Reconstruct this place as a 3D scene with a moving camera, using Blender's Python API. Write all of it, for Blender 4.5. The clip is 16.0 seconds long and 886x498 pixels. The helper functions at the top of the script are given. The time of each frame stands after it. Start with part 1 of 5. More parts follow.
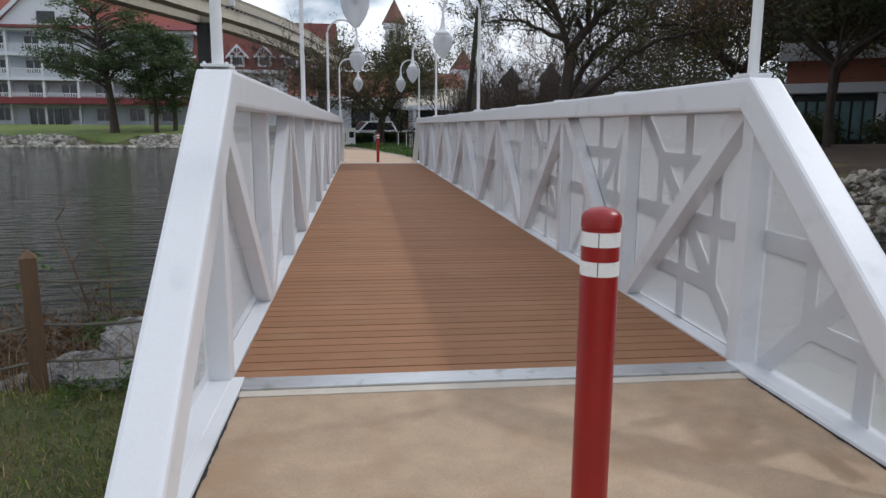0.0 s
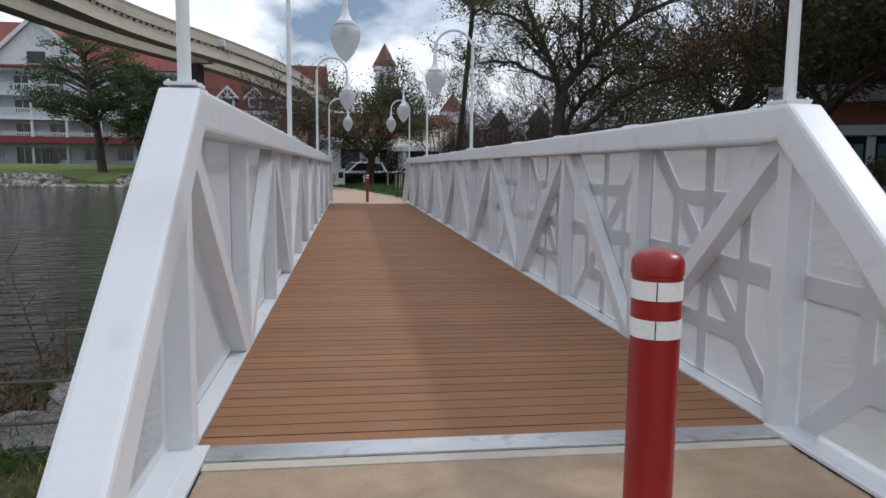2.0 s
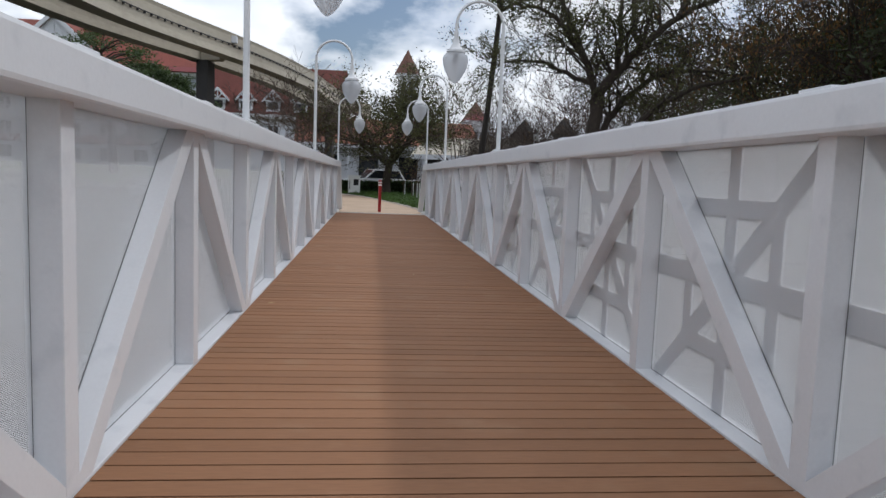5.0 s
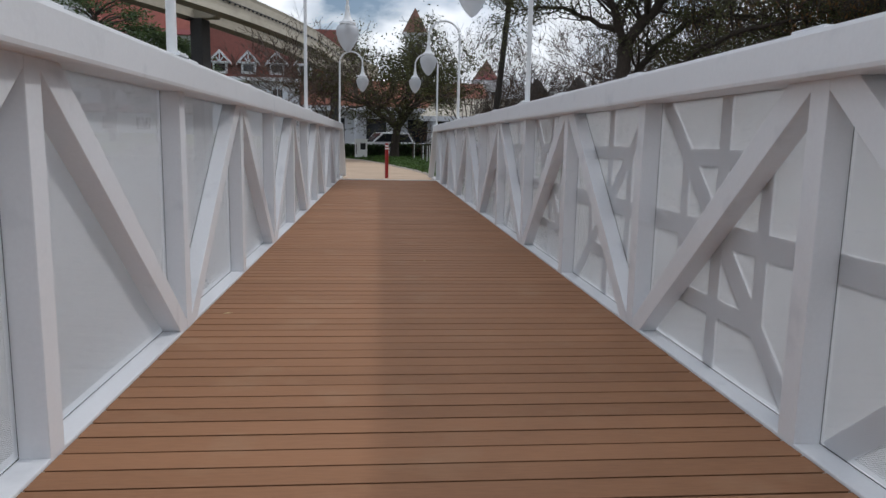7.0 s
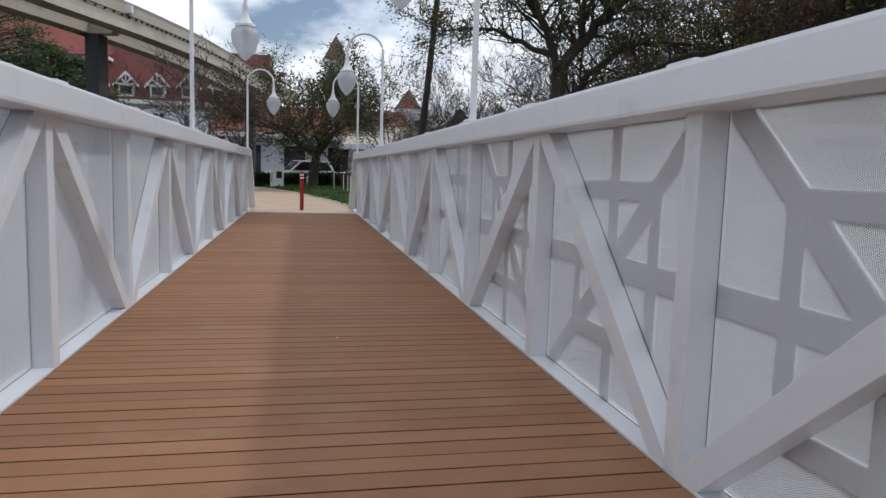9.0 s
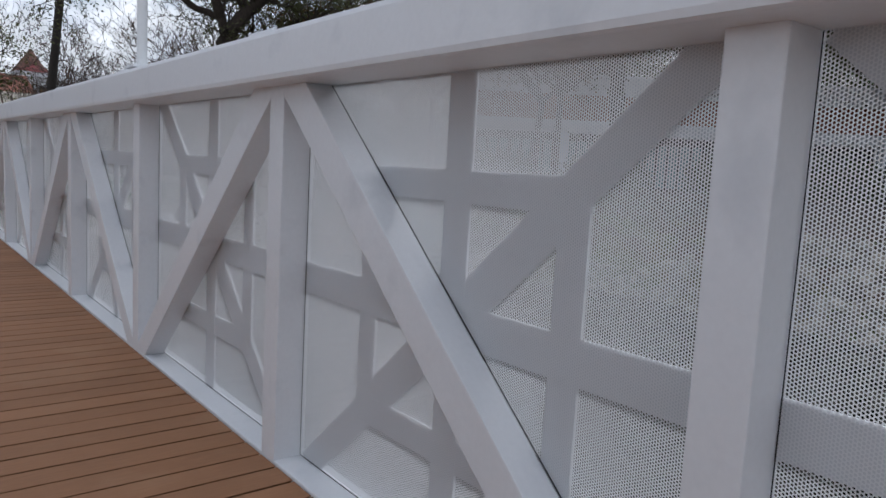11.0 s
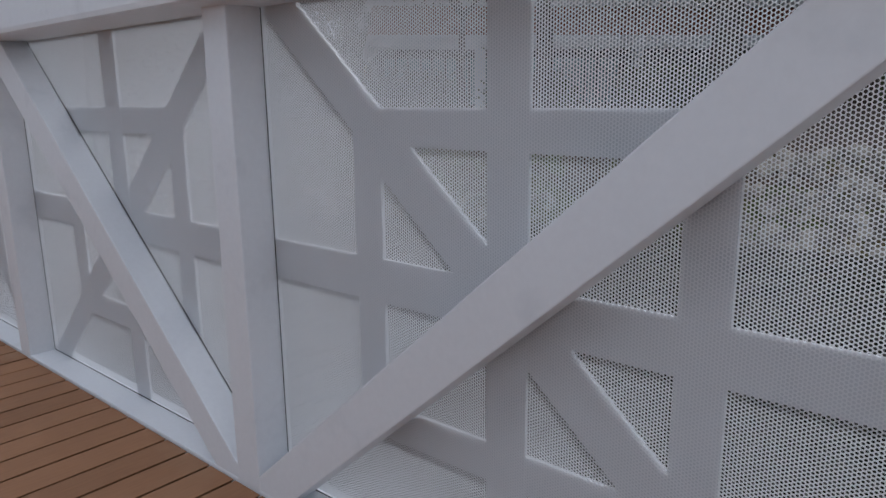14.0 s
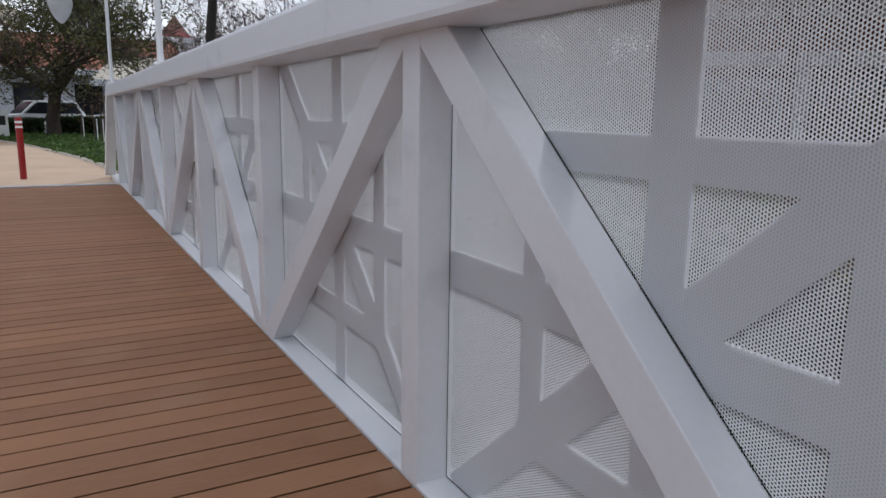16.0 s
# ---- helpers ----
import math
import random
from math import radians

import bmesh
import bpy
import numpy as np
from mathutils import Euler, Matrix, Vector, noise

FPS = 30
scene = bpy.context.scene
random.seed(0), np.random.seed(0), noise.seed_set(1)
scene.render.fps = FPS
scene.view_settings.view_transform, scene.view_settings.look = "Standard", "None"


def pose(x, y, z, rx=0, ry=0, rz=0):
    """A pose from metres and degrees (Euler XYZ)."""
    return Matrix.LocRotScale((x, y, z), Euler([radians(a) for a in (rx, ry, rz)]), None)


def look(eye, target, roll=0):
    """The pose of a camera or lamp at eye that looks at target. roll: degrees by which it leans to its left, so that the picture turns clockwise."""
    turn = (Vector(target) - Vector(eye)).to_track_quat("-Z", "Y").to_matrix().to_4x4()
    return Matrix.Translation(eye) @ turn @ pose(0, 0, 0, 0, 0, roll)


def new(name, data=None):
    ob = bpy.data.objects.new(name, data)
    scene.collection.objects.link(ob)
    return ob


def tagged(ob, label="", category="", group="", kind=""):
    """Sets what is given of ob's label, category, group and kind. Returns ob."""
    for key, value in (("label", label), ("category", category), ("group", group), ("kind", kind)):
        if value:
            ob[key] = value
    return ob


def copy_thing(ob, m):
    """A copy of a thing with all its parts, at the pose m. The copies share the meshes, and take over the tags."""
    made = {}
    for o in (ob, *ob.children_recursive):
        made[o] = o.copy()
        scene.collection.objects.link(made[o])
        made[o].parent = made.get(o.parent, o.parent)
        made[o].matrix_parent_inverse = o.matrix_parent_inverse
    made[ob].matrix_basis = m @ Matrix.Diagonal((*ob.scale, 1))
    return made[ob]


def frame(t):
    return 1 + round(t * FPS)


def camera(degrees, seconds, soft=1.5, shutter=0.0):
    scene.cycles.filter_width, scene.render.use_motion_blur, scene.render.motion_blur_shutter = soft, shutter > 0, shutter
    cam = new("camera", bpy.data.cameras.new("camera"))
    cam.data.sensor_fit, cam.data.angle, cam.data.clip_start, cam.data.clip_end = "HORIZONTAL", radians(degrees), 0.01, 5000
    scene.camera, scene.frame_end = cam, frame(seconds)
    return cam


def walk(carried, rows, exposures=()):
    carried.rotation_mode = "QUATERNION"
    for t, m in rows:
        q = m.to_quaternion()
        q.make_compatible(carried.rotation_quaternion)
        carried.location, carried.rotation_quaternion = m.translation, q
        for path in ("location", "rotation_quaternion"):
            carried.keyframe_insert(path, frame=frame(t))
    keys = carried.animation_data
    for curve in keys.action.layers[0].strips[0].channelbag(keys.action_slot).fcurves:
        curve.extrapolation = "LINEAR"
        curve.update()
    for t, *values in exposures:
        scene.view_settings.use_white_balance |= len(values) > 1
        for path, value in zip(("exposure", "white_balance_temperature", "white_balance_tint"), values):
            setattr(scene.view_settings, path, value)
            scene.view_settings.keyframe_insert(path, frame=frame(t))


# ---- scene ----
cam = camera(64.6, 16.0)
PATH = [
    (0, (-0.579, -3.711, 1.348), (-0.348, -1.754, 1.002), 0.34),
    (0.5, (-0.561, -3.702, 1.339), (-0.349, -1.736, 1.037), 0.08),
    (1, (-0.551, -3.666, 1.336), (-0.301, -1.702, 1.053), -0.07),
    (1.5, (-0.539, -3.512, 1.322), (-0.320, -1.536, 1.106), 0.84),
    (2, (-0.572, -3.230, 1.292), (-0.308, -1.261, 1.062), 0.65),
    (2.5, (-0.509, -2.887, 1.270), (-0.330, -0.906, 1.066), 1.90),
    (3, (-0.452, -2.523, 1.243), (-0.261, -0.543, 1.041), 1.58),
    (3.5, (-0.427, -2.109, 1.208), (-0.129, -0.143, 0.990), 1.18),
    (4, (-0.352, -1.679, 1.222), (-0.105, 0.296, 1.021), 0.92),
    (6.5, (-0.118, 0.618, 1.195), (0.087, 2.592, 0.951), 2.83),
    (7, (-0.093, 1.089, 1.183), (0.087, 3.057, 0.877), 1.18),
    (7.5, (-0.033, 1.594, 1.185), (0.045, 3.575, 0.919), 3.78),
    (8, (0.013, 2.062, 1.208), (0.131, 4.040, 0.937), 0.27),
    (8.5, (0.034, 2.532, 1.202), (0.144, 4.519, 1.002), 4.14),
    (9, (0.095, 3.025, 1.184), (0.493, 4.973, 0.965), 1.71),
    (9.5, (0.152, 3.425, 1.192), (0.897, 5.269, 0.975), 1.55),
    (10, (0.253, 3.932, 1.181), (1.244, 5.655, 0.955), 2.84),
    (12.5, (0.454, 6.020, 1.164), (1.921, 7.336, 0.825), 0.44),
    (13, (0.426, 6.415, 1.190), (1.952, 7.641, 0.782), 0.09),
    (13.5, (0.475, 6.879, 1.199), (1.934, 8.188, 0.799), 0.56),
    (14, (0.447, 7.387, 1.194), (1.931, 8.658, 0.767), -0.64),
    (14.5, (0.543, 7.764, 1.177), (2.007, 9.075, 0.807), 1.74),
    (15, (0.587, 8.169, 1.174), (2.001, 9.533, 0.805), 3.49),
    (15.5, (0.591, 8.605, 1.187), (1.818, 10.124, 0.751), 1.28),
    (16, (0.598, 9.042, 1.199), (1.554, 10.758, 0.825), 0.84),
]
walk(cam, [(t, look(eye, target, roll)) for t, eye, target, roll in PATH],
     exposures=[(0, -0.60, 6000, 10), (1.5, -0.62, 6000, 10), (2.5, -0.72, 5950, 10), (3.2, -0.66, 5950, 9.5), (4, -0.62, 6000, 10), (6.5, -0.79, 6050, 9.5), (7, -0.74, 6050, 9.5), (7.6, -0.57, 6050, 10), (9, -0.60, 6000, 9.5), (10, -0.69, 5950, 10), (12.5, -0.73, 5750, 10.3), (14, -0.72, 5800, 10.8), (16, -0.56, 5950, 12)])

# ---- world, sun ----
SUN_EL, SUN_AZ = radians(44.5), radians(74)          # azimuth from +y towards +x
world = bpy.data.worlds.new("sky")
scene.world = world
world.use_nodes = True
wn = world.node_tree.nodes
wl = world.node_tree.links
wn.clear()
sky = wn.new("ShaderNodeTexSky")
sky.sky_type = "NISHITA"
sky.sun_disc = False
sky.sun_elevation, sky.sun_rotation = SUN_EL, SUN_AZ
sky.air_density, sky.dust_density, sky.ozone_density = 1.0, 2.5, 1.0
skybg = wn.new("ShaderNodeBackground")
skybg.inputs["Strength"].default_value = 0.15
wl.new(sky.outputs["Color"], skybg.inputs["Color"])
# drifting cumulus over the whole sky
tc = wn.new("ShaderNodeTexCoord")
cmap = wn.new("ShaderNodeMapping")
cmap.inputs["Scale"].default_value = (1.0, 1.0, 1.9)
cmap.inputs["Location"].default_value = (0.35, 0.2, 0.1)
cno = wn.new("ShaderNodeTexNoise")
cno.inputs["Scale"].default_value, cno.inputs["Detail"].default_value = 2.6, 8
cno.inputs["Roughness"].default_value = 0.56
crp = wn.new("ShaderNodeValToRGB")
crp.color_ramp.elements[0].position, crp.color_ramp.elements[1].position = 0.385, 0.485
cno2 = wn.new("ShaderNodeTexNoise")
cno2.inputs["Scale"].default_value, cno2.inputs["Detail"].default_value = 5.5, 5
crp2 = wn.new("ShaderNodeValToRGB")
crp2.color_ramp.elements[0].position, crp2.color_ramp.elements[1].position = 0.28, 0.55
crp2.color_ramp.elements[0].color = (0.62, 0.68, 0.80, 1)
crp2.color_ramp.elements[1].color = (1.0, 1.0, 1.0, 1)
cloudbg = wn.new("ShaderNodeBackground")
cloudbg.inputs["Strength"].default_value = 1.75
wmix = wn.new("ShaderNodeMixShader")
wout = wn.new("ShaderNodeOutputWorld")
wl.new(tc.outputs["Generated"], cmap.inputs["Vector"])
wl.new(cmap.outputs["Vector"], cno.inputs["Vector"])
wl.new(cmap.outputs["Vector"], cno2.inputs["Vector"])
wl.new(cno.outputs["Fac"], crp.inputs["Fac"])
wl.new(cno2.outputs["Fac"], crp2.inputs["Fac"])
wl.new(crp2.outputs["Color"], cloudbg.inputs["Color"])
wl.new(crp.outputs["Color"], wmix.inputs["Fac"])
wl.new(skybg.outputs["Background"], wmix.inputs[1])
wl.new(cloudbg.outputs["Background"], wmix.inputs[2])
wl.new(wmix.outputs["Shader"], wout.inputs["Surface"])

sun = new("sun", bpy.data.lights.new("sun", "SUN"))
sun.data.energy, sun.data.angle, sun.data.color = 1.65, radians(2.5), (1.0, 0.96, 0.91)
sdir = Vector((math.sin(SUN_AZ) * math.cos(SUN_EL), math.cos(SUN_AZ) * math.cos(SUN_EL), math.sin(SUN_EL)))
sun.matrix_world = look(sdir * 60, (0, 0, 0))


# ---- materials ----
def mat(name, color, rough=0.6, metal=0.0, var=0.12, scale=3.0, fine=40.0, bump=0.0, dirt=None, stretch=(1, 1, 1), spec=0.5, rnd=0.0, coat=0.0, isl=0.0):
    """Principled paint with a broad and a fine noise in its tone, optional stains, grain and relief."""
    m = bpy.data.materials.new(name)
    m.use_nodes = True
    n, l = m.node_tree.nodes, m.node_tree.links
    b = n["Principled BSDF"]
    b.inputs["Roughness"].default_value, b.inputs["Metallic"].default_value = rough, metal
    b.inputs["Specular IOR Level"].default_value = spec
    b.inputs["Coat Weight"].default_value = coat
    geo = n.new("ShaderNodeNewGeometry")
    mp = n.new("ShaderNodeMapping")
    mp.inputs["Scale"].default_value = stretch
    l.new(geo.outputs["Position"], mp.inputs["Vector"])
    big, small = n.new("ShaderNodeTexNoise"), n.new("ShaderNodeTexNoise")
    big.inputs["Scale"].default_value, big.inputs["Detail"].default_value = scale, 4
    small.inputs["Scale"].default_value, small.inputs["Detail"].default_value = fine, 3
    for t in (big, small):
        l.new(mp.outputs["Vector"], t.inputs["Vector"])
    add = n.new("ShaderNodeMath")
    add.operation = "ADD"
    l.new(big.outputs["Fac"], add.inputs[0])
    l.new(small.outputs["Fac"], add.inputs[1])
    last = add
    if rnd or isl:
        oi = n.new("ShaderNodeObjectInfo") if rnd else geo
        ma = n.new("ShaderNodeMath")
        ma.operation = "MULTIPLY_ADD"
        ma.inputs[1].default_value, ma.inputs[2].default_value = rnd or isl, -(rnd or isl) / 2
        l.new(oi.outputs["Random" if rnd else "Random Per Island"], ma.inputs[0])
        ad2 = n.new("ShaderNodeMath")
        ad2.operation = "ADD"
        l.new(add.outputs[0], ad2.inputs[0])
        l.new(ma.outputs[0], ad2.inputs[1])
        last = ad2
    mr = n.new("ShaderNodeMapRange")
    mr.inputs["From Min"].default_value, mr.inputs["From Max"].default_value = 0.5, 1.5
    mr.inputs["To Min"].default_value, mr.inputs["To Max"].default_value = 1 - var * 1.6, 1 + var * 1.6
    l.new(last.outputs[0], mr.inputs["Value"])
    mul = n.new("ShaderNodeVectorMath")
    mul.operation = "SCALE"
    mul.inputs[0].default_value = color[:3]
    l.new(mr.outputs[0], mul.inputs["Scale"])
    out = mul.outputs["Vector"]
    if dirt:
        dn = n.new("ShaderNodeTexNoise")
        dn.inputs["Scale"].default_value, dn.inputs["Detail"].default_value = dirt[1], 6
        l.new(geo.outputs["Position"], dn.inputs["Vector"])
        dr = n.new("ShaderNodeMapRange")
        dr.inputs["From Min"].default_value, dr.inputs["From Max"].default_value = dirt[2], dirt[2] + 0.16
        dr.inputs["To Max"].default_value = dirt[3]
        l.new(dn.outputs["Fac"], dr.inputs["Value"])
        mx = n.new("ShaderNodeMix")
        mx.data_type = "RGBA"
        l.new(dr.outputs[0], mx.inputs["Factor"])
        l.new(out, mx.inputs["A"])
        mx.inputs["B"].default_value = (*dirt[0], 1)
        out = mx.outputs["Result"]
    l.new(out, b.inputs["Base Color"])
    if bump:
        bp = n.new("ShaderNodeBump")
        bp.inputs["Strength"].default_value, bp.inputs["Distance"].default_value = 1.0, bump
        l.new(small.outputs["Fac"], bp.inputs["Height"])
        l.new(bp.outputs["Normal"], b.inputs["Normal"])
    return m


WHITE = mat("white_enamel_paint", (0.70, 0.71, 0.73), 0.38, var=0.025, scale=1.2, fine=60, bump=0.0004, dirt=((0.47, 0.49, 0.52), 5.0, 0.59, 0.4))
POLE = mat("white_pole_paint", (0.74, 0.75, 0.76), 0.4, var=0.03, dirt=((0.5, 0.48, 0.44), 9, 0.64, 0.4))
DECK = mat("brown_composite_board", (0.290, 0.146, 0.076), 0.70, var=0.10, scale=1.3, fine=90, bump=0.0005, stretch=(0.12, 1, 1), rnd=0.5, dirt=((0.36, 0.225, 0.135), 2.2, 0.56, 0.4), spec=0.2)
# near-black, so the shade between the deck boards is in the colour
UNDER = mat("under_board_shade", (0.012, 0.010, 0.008), 0.95)
CONC = mat("tan_concrete", (0.385, 0.277, 0.183), 0.72, var=0.15, scale=6.5, fine=110, bump=0.0012, dirt=((0.29, 0.17, 0.085), 2.4, 0.50, 0.45))
CONC_PALE = mat("pale_concrete", (0.52, 0.47, 0.40), 0.85, var=0.1, scale=6, fine=120, bump=0.001, dirt=((0.34, 0.27, 0.2), 5, 0.55, 0.4))
FARCONC = mat("peach_concrete", (0.50, 0.37, 0.26), 0.9, var=0.1, scale=0.6, fine=30, dirt=((0.36, 0.25, 0.17), 0.8, 0.55, 0.4))
PLATE = mat("brushed_aluminium_plate", (0.62, 0.63, 0.64), 0.36, 0.85, var=0.12, scale=5, fine=60, stretch=(0.15, 1, 1), dirt=((0.25, 0.24, 0.22), 8, 0.58, 0.6))
RED = mat("red_plastic_sleeve", (0.27, 0.010, 0.009), 0.33, var=0.08, scale=6, fine=50, dirt=((0.22, 0.03, 0.02), 14, 0.62, 0.5))
REFLECT = mat("white_reflective_tape", (0.80, 0.80, 0.78), 0.3, var=0.05, fine=220, dirt=((0.5, 0.47, 0.42), 30, 0.6, 0.5))
DARK = mat("black_gap", (0.012, 0.012, 0.012), 0.8)
GRASS = mat("grass_ground", (0.070, 0.080, 0.024), 0.95, var=0.35, scale=0.7, fine=18, bump=0.02, dirt=((0.12, 0.085, 0.042), 1.5, 0.48, 0.8))
LUSH = mat("mown_lawn", (0.12, 0.165, 0.04), 0.95, var=0.25, scale=0.5, fine=6, dirt=((0.15, 0.14, 0.055), 0.5, 0.5, 0.6))
ROCK = mat("grey_limestone", (0.36, 0.345, 0.32), 0.9, var=0.28, scale=3, fine=26, bump=0.02, dirt=((0.12, 0.10, 0.08), 5, 0.54, 0.7), rnd=0.5)
ROCK_GREY = mat("fissured_grey_limestone", (0.27, 0.262, 0.25), 0.92, var=0.3, scale=7, fine=45, bump=0.03, dirt=((0.05, 0.045, 0.04), 9, 0.50, 0.85), stretch=(1, 1, 2.5))
# tone varies by stone; the dark ones stand for shaded gaps between stones
ROCK_PALE = mat("pale_shore_stone", (0.30, 0.285, 0.25), 0.9, var=0.3, scale=1.2, fine=9, bump=0.02, dirt=((0.06, 0.052, 0.04), 1.6, 0.49, 0.8), isl=1.3)
ROCK_DK = mat("dark_creek_stone", (0.25, 0.225, 0.185), 0.9, var=0.35, scale=3, fine=26, bump=0.02, dirt=((0.05, 0.04, 0.03), 4, 0.49, 0.8), isl=1.2)
CEMENT = mat("weathered_guideway_concrete", (0.41, 0.375, 0.305), 0.9, var=0.10, scale=0.5, fine=8, dirt=((0.22, 0.19, 0.15), 0.8, 0.55, 0.4), stretch=(0.3, 0.3, 1))
CEMENT_DK = mat("dark_concrete_and_shade", (0.045, 0.043, 0.042), 0.9, var=0.18, scale=0.8, fine=10)
BARK = mat("brown_bark", (0.055, 0.042, 0.033), 0.95, var=0.35, scale=2, fine=24, bump=0.02, stretch=(1, 1, 0.3))
TWIG = mat("grey_twigs", (0.10, 0.075, 0.062), 0.95, var=0.3)
TWIG_DK = mat("dark_brown_twigs", (0.055, 0.040, 0.032), 0.95, var=0.35)
TIMBER = mat("weathered_post_timber", (0.115, 0.067, 0.035), 0.85, var=0.25, scale=3, fine=60, bump=0.003, stretch=(1, 1, 0.12), dirt=((0.09, 0.05, 0.03), 6, 0.52, 0.6))
ROPE = mat("grey_rope", (0.13, 0.115, 0.09), 0.95, var=0.3, fine=200)
WIRE = mat("rusty_wire", (0.14, 0.11, 0.085), 0.8, var=0.3)
REED = mat("dry_reeds", (0.24, 0.165, 0.085), 0.95, var=0.4, scale=4, fine=20)
SIDING = mat("white_siding", (0.68, 0.695, 0.73), 0.7, var=0.05, scale=0.4, fine=6)
# copy of the siding for shaded walls, the shade's blue cast in its colour
SIDING_SH = mat("shaded_siding", (0.71, 0.75, 0.82), 0.75, var=0.06, scale=0.4, fine=6)
ROOFRED = mat("red_shingle", (0.215, 0.062, 0.045), 0.85, var=0.2, scale=0.6, fine=9, bump=0.02)
ROOFBROWN = mat("brown_red_shingle", (0.145, 0.047, 0.036), 0.85, var=0.25, scale=0.6, fine=9, bump=0.02)
MAROON = mat("maroon_awning", (0.16, 0.03, 0.03), 0.85, var=0.15)
WINDARK = mat("dark_window_glass", (0.02, 0.022, 0.026), 0.12, var=0.3, scale=0.8)
SPIRE = mat("brown_spire_shingle", (0.15, 0.075, 0.055), 0.85, var=0.2)
BRICK = mat("terracotta_fascia", (0.26, 0.10, 0.065), 0.85, var=0.2, scale=0.5)
TEAL = mat("faded_teal_panel", (0.20, 0.32, 0.33), 0.8, var=0.2)
CABINET = mat("pale_cabinet_paint", (0.74, 0.75, 0.72), 0.5, var=0.06)
CARWHITE = mat("white_car_paint", (0.75, 0.76, 0.77), 0.22, var=0.02, coat=0.6)
CARGREY = mat("silver_car_paint", (0.42, 0.43, 0.45), 0.25, 0.4, var=0.03, coat=0.6)
TYRE = mat("tyre_rubber", (0.018, 0.018, 0.018), 0.85)
CHROME = mat("bright_trim", (0.6, 0.6, 0.62), 0.2, 0.9, var=0.05)
BLACKMETAL = mat("black_metal", (0.02, 0.02, 0.022), 0.5)
DARK_BROWN = mat("dark_brown_fill", (0.07, 0.045, 0.03), 0.95, var=0.35, scale=3, fine=30, bump=0.02)


def leafmat(name, color, var=0.4):
    m = mat(name, color, 0.6, var=var, scale=0.9, fine=7, spec=0.3)
    n, l = m.node_tree.nodes, m.node_tree.links
    b = n["Principled BSDF"]
    tr = n.new("ShaderNodeBsdfTranslucent")
    tr.inputs["Color"].default_value = (color[0] * 1.6, color[1] * 1.7, color[2] * 0.8, 1)
    isl = n.new("ShaderNodeNewGeometry")
    rng = n.new("ShaderNodeMapRange")
    rng.inputs["To Min"].default_value, rng.inputs["To Max"].default_value = 0.45, 1.6
    l.new(isl.outputs["Random Per Island"], rng.inputs["Value"])
    tint = n.new("ShaderNodeVectorMath")
    tint.operation = "SCALE"
    l.new(b.inputs["Base Color"].links[0].from_socket, tint.inputs[0])
    l.new(rng.outputs[0], tint.inputs["Scale"])
    l.new(tint.outputs["Vector"], b.inputs["Base Color"])
    mx = n.new("ShaderNodeMixShader")
    mx.inputs["Fac"].default_value = 0.3
    l.new(b.outputs[0], mx.inputs[1])
    l.new(tr.outputs[0], mx.inputs[2])
    l.new(mx.outputs[0], n["Material Output"].inputs["Surface"])
    return m


LEAF = leafmat("oak_leaves", (0.085, 0.086, 0.046))
LEAF_PINE = leafmat("pine_needles", (0.060, 0.085, 0.042))
LEAF_DARK = leafmat("dark_evergreen_leaves", (0.055, 0.066, 0.036))
LEAF_DRY = leafmat("rusty_dry_leaves", (0.16, 0.085, 0.04))
HEDGE = leafmat("hedge_leaves", (0.030, 0.048, 0.020))
COVER = leafmat("groundcover_leaves", (0.060, 0.105, 0.030))
BLADE = leafmat("grass_blades", (0.090, 0.125, 0.024))
BLADE_DRY = leafmat("straw_blades", (0.26, 0.20, 0.085))


def perforated():
    """White steel sheet with staggered round holes, 7.7 mm apart."""
    m = bpy.data.materials.new("perforated_white_sheet")
    m.use_nodes = True
    n, l = m.node_tree.nodes, m.node_tree.links
    b = n["Principled BSDF"]
    b.inputs["Base Color"].default_value = (0.80, 0.81, 0.82, 1)
    b.inputs["Roughness"].default_value = 0.45
    geo = n.new("ShaderNodeNewGeometry")
    sep = n.new("ShaderNodeSeparateXYZ")
    l.new(geo.outputs["Position"], sep.inputs[0])

    def op(kind, a, c=0.0):
        k = n.new("ShaderNodeMath")
        k.operation = kind
        for i, v in enumerate((a, c)):
            if isinstance(v, (int, float)):
                k.inputs[i].default_value = v
            else:
                l.new(v, k.inputs[i])
        return k.outputs[0]

    pitch = 0.0077
    u, v = op("DIVIDE", sep.outputs["Z"], pitch), op("DIVIDE", sep.outputs["Y"], pitch * 1.732)

    def dist(shift):
        a = op("SUBTRACT", op("FRACT", op("ADD", u, 50.0 + shift)), 0.5)
        c = op("MULTIPLY", op("SUBTRACT", op("FRACT", op("ADD", v, 50.0 + shift)), 0.5), 1.732)
        return op("SQRT", op("ADD", op("MULTIPLY", a, a), op("MULTIPLY", c, c)))

    hole = op("LESS_THAN", op("MINIMUM", dist(0.0), dist(0.5)), 0.40)
    tl = n.new("ShaderNodeBsdfTranslucent")
    tl.inputs["Color"].default_value = (0.86, 0.86, 0.87, 1)
    solid = n.new("ShaderNodeMixShader")
    solid.inputs["Fac"].default_value = 0.50
    l.new(b.outputs[0], solid.inputs[1])
    l.new(tl.outputs[0], solid.inputs[2])
    tp = n.new("ShaderNodeBsdfTransparent")
    mx = n.new("ShaderNodeMixShader")
    l.new(hole, mx.inputs["Fac"])
    l.new(solid.outputs[0], mx.inputs[1])
    l.new(tp.outputs[0], mx.inputs[2])
    l.new(mx.outputs[0], n["Material Output"].inputs["Surface"])
    return m


PERF = perforated()


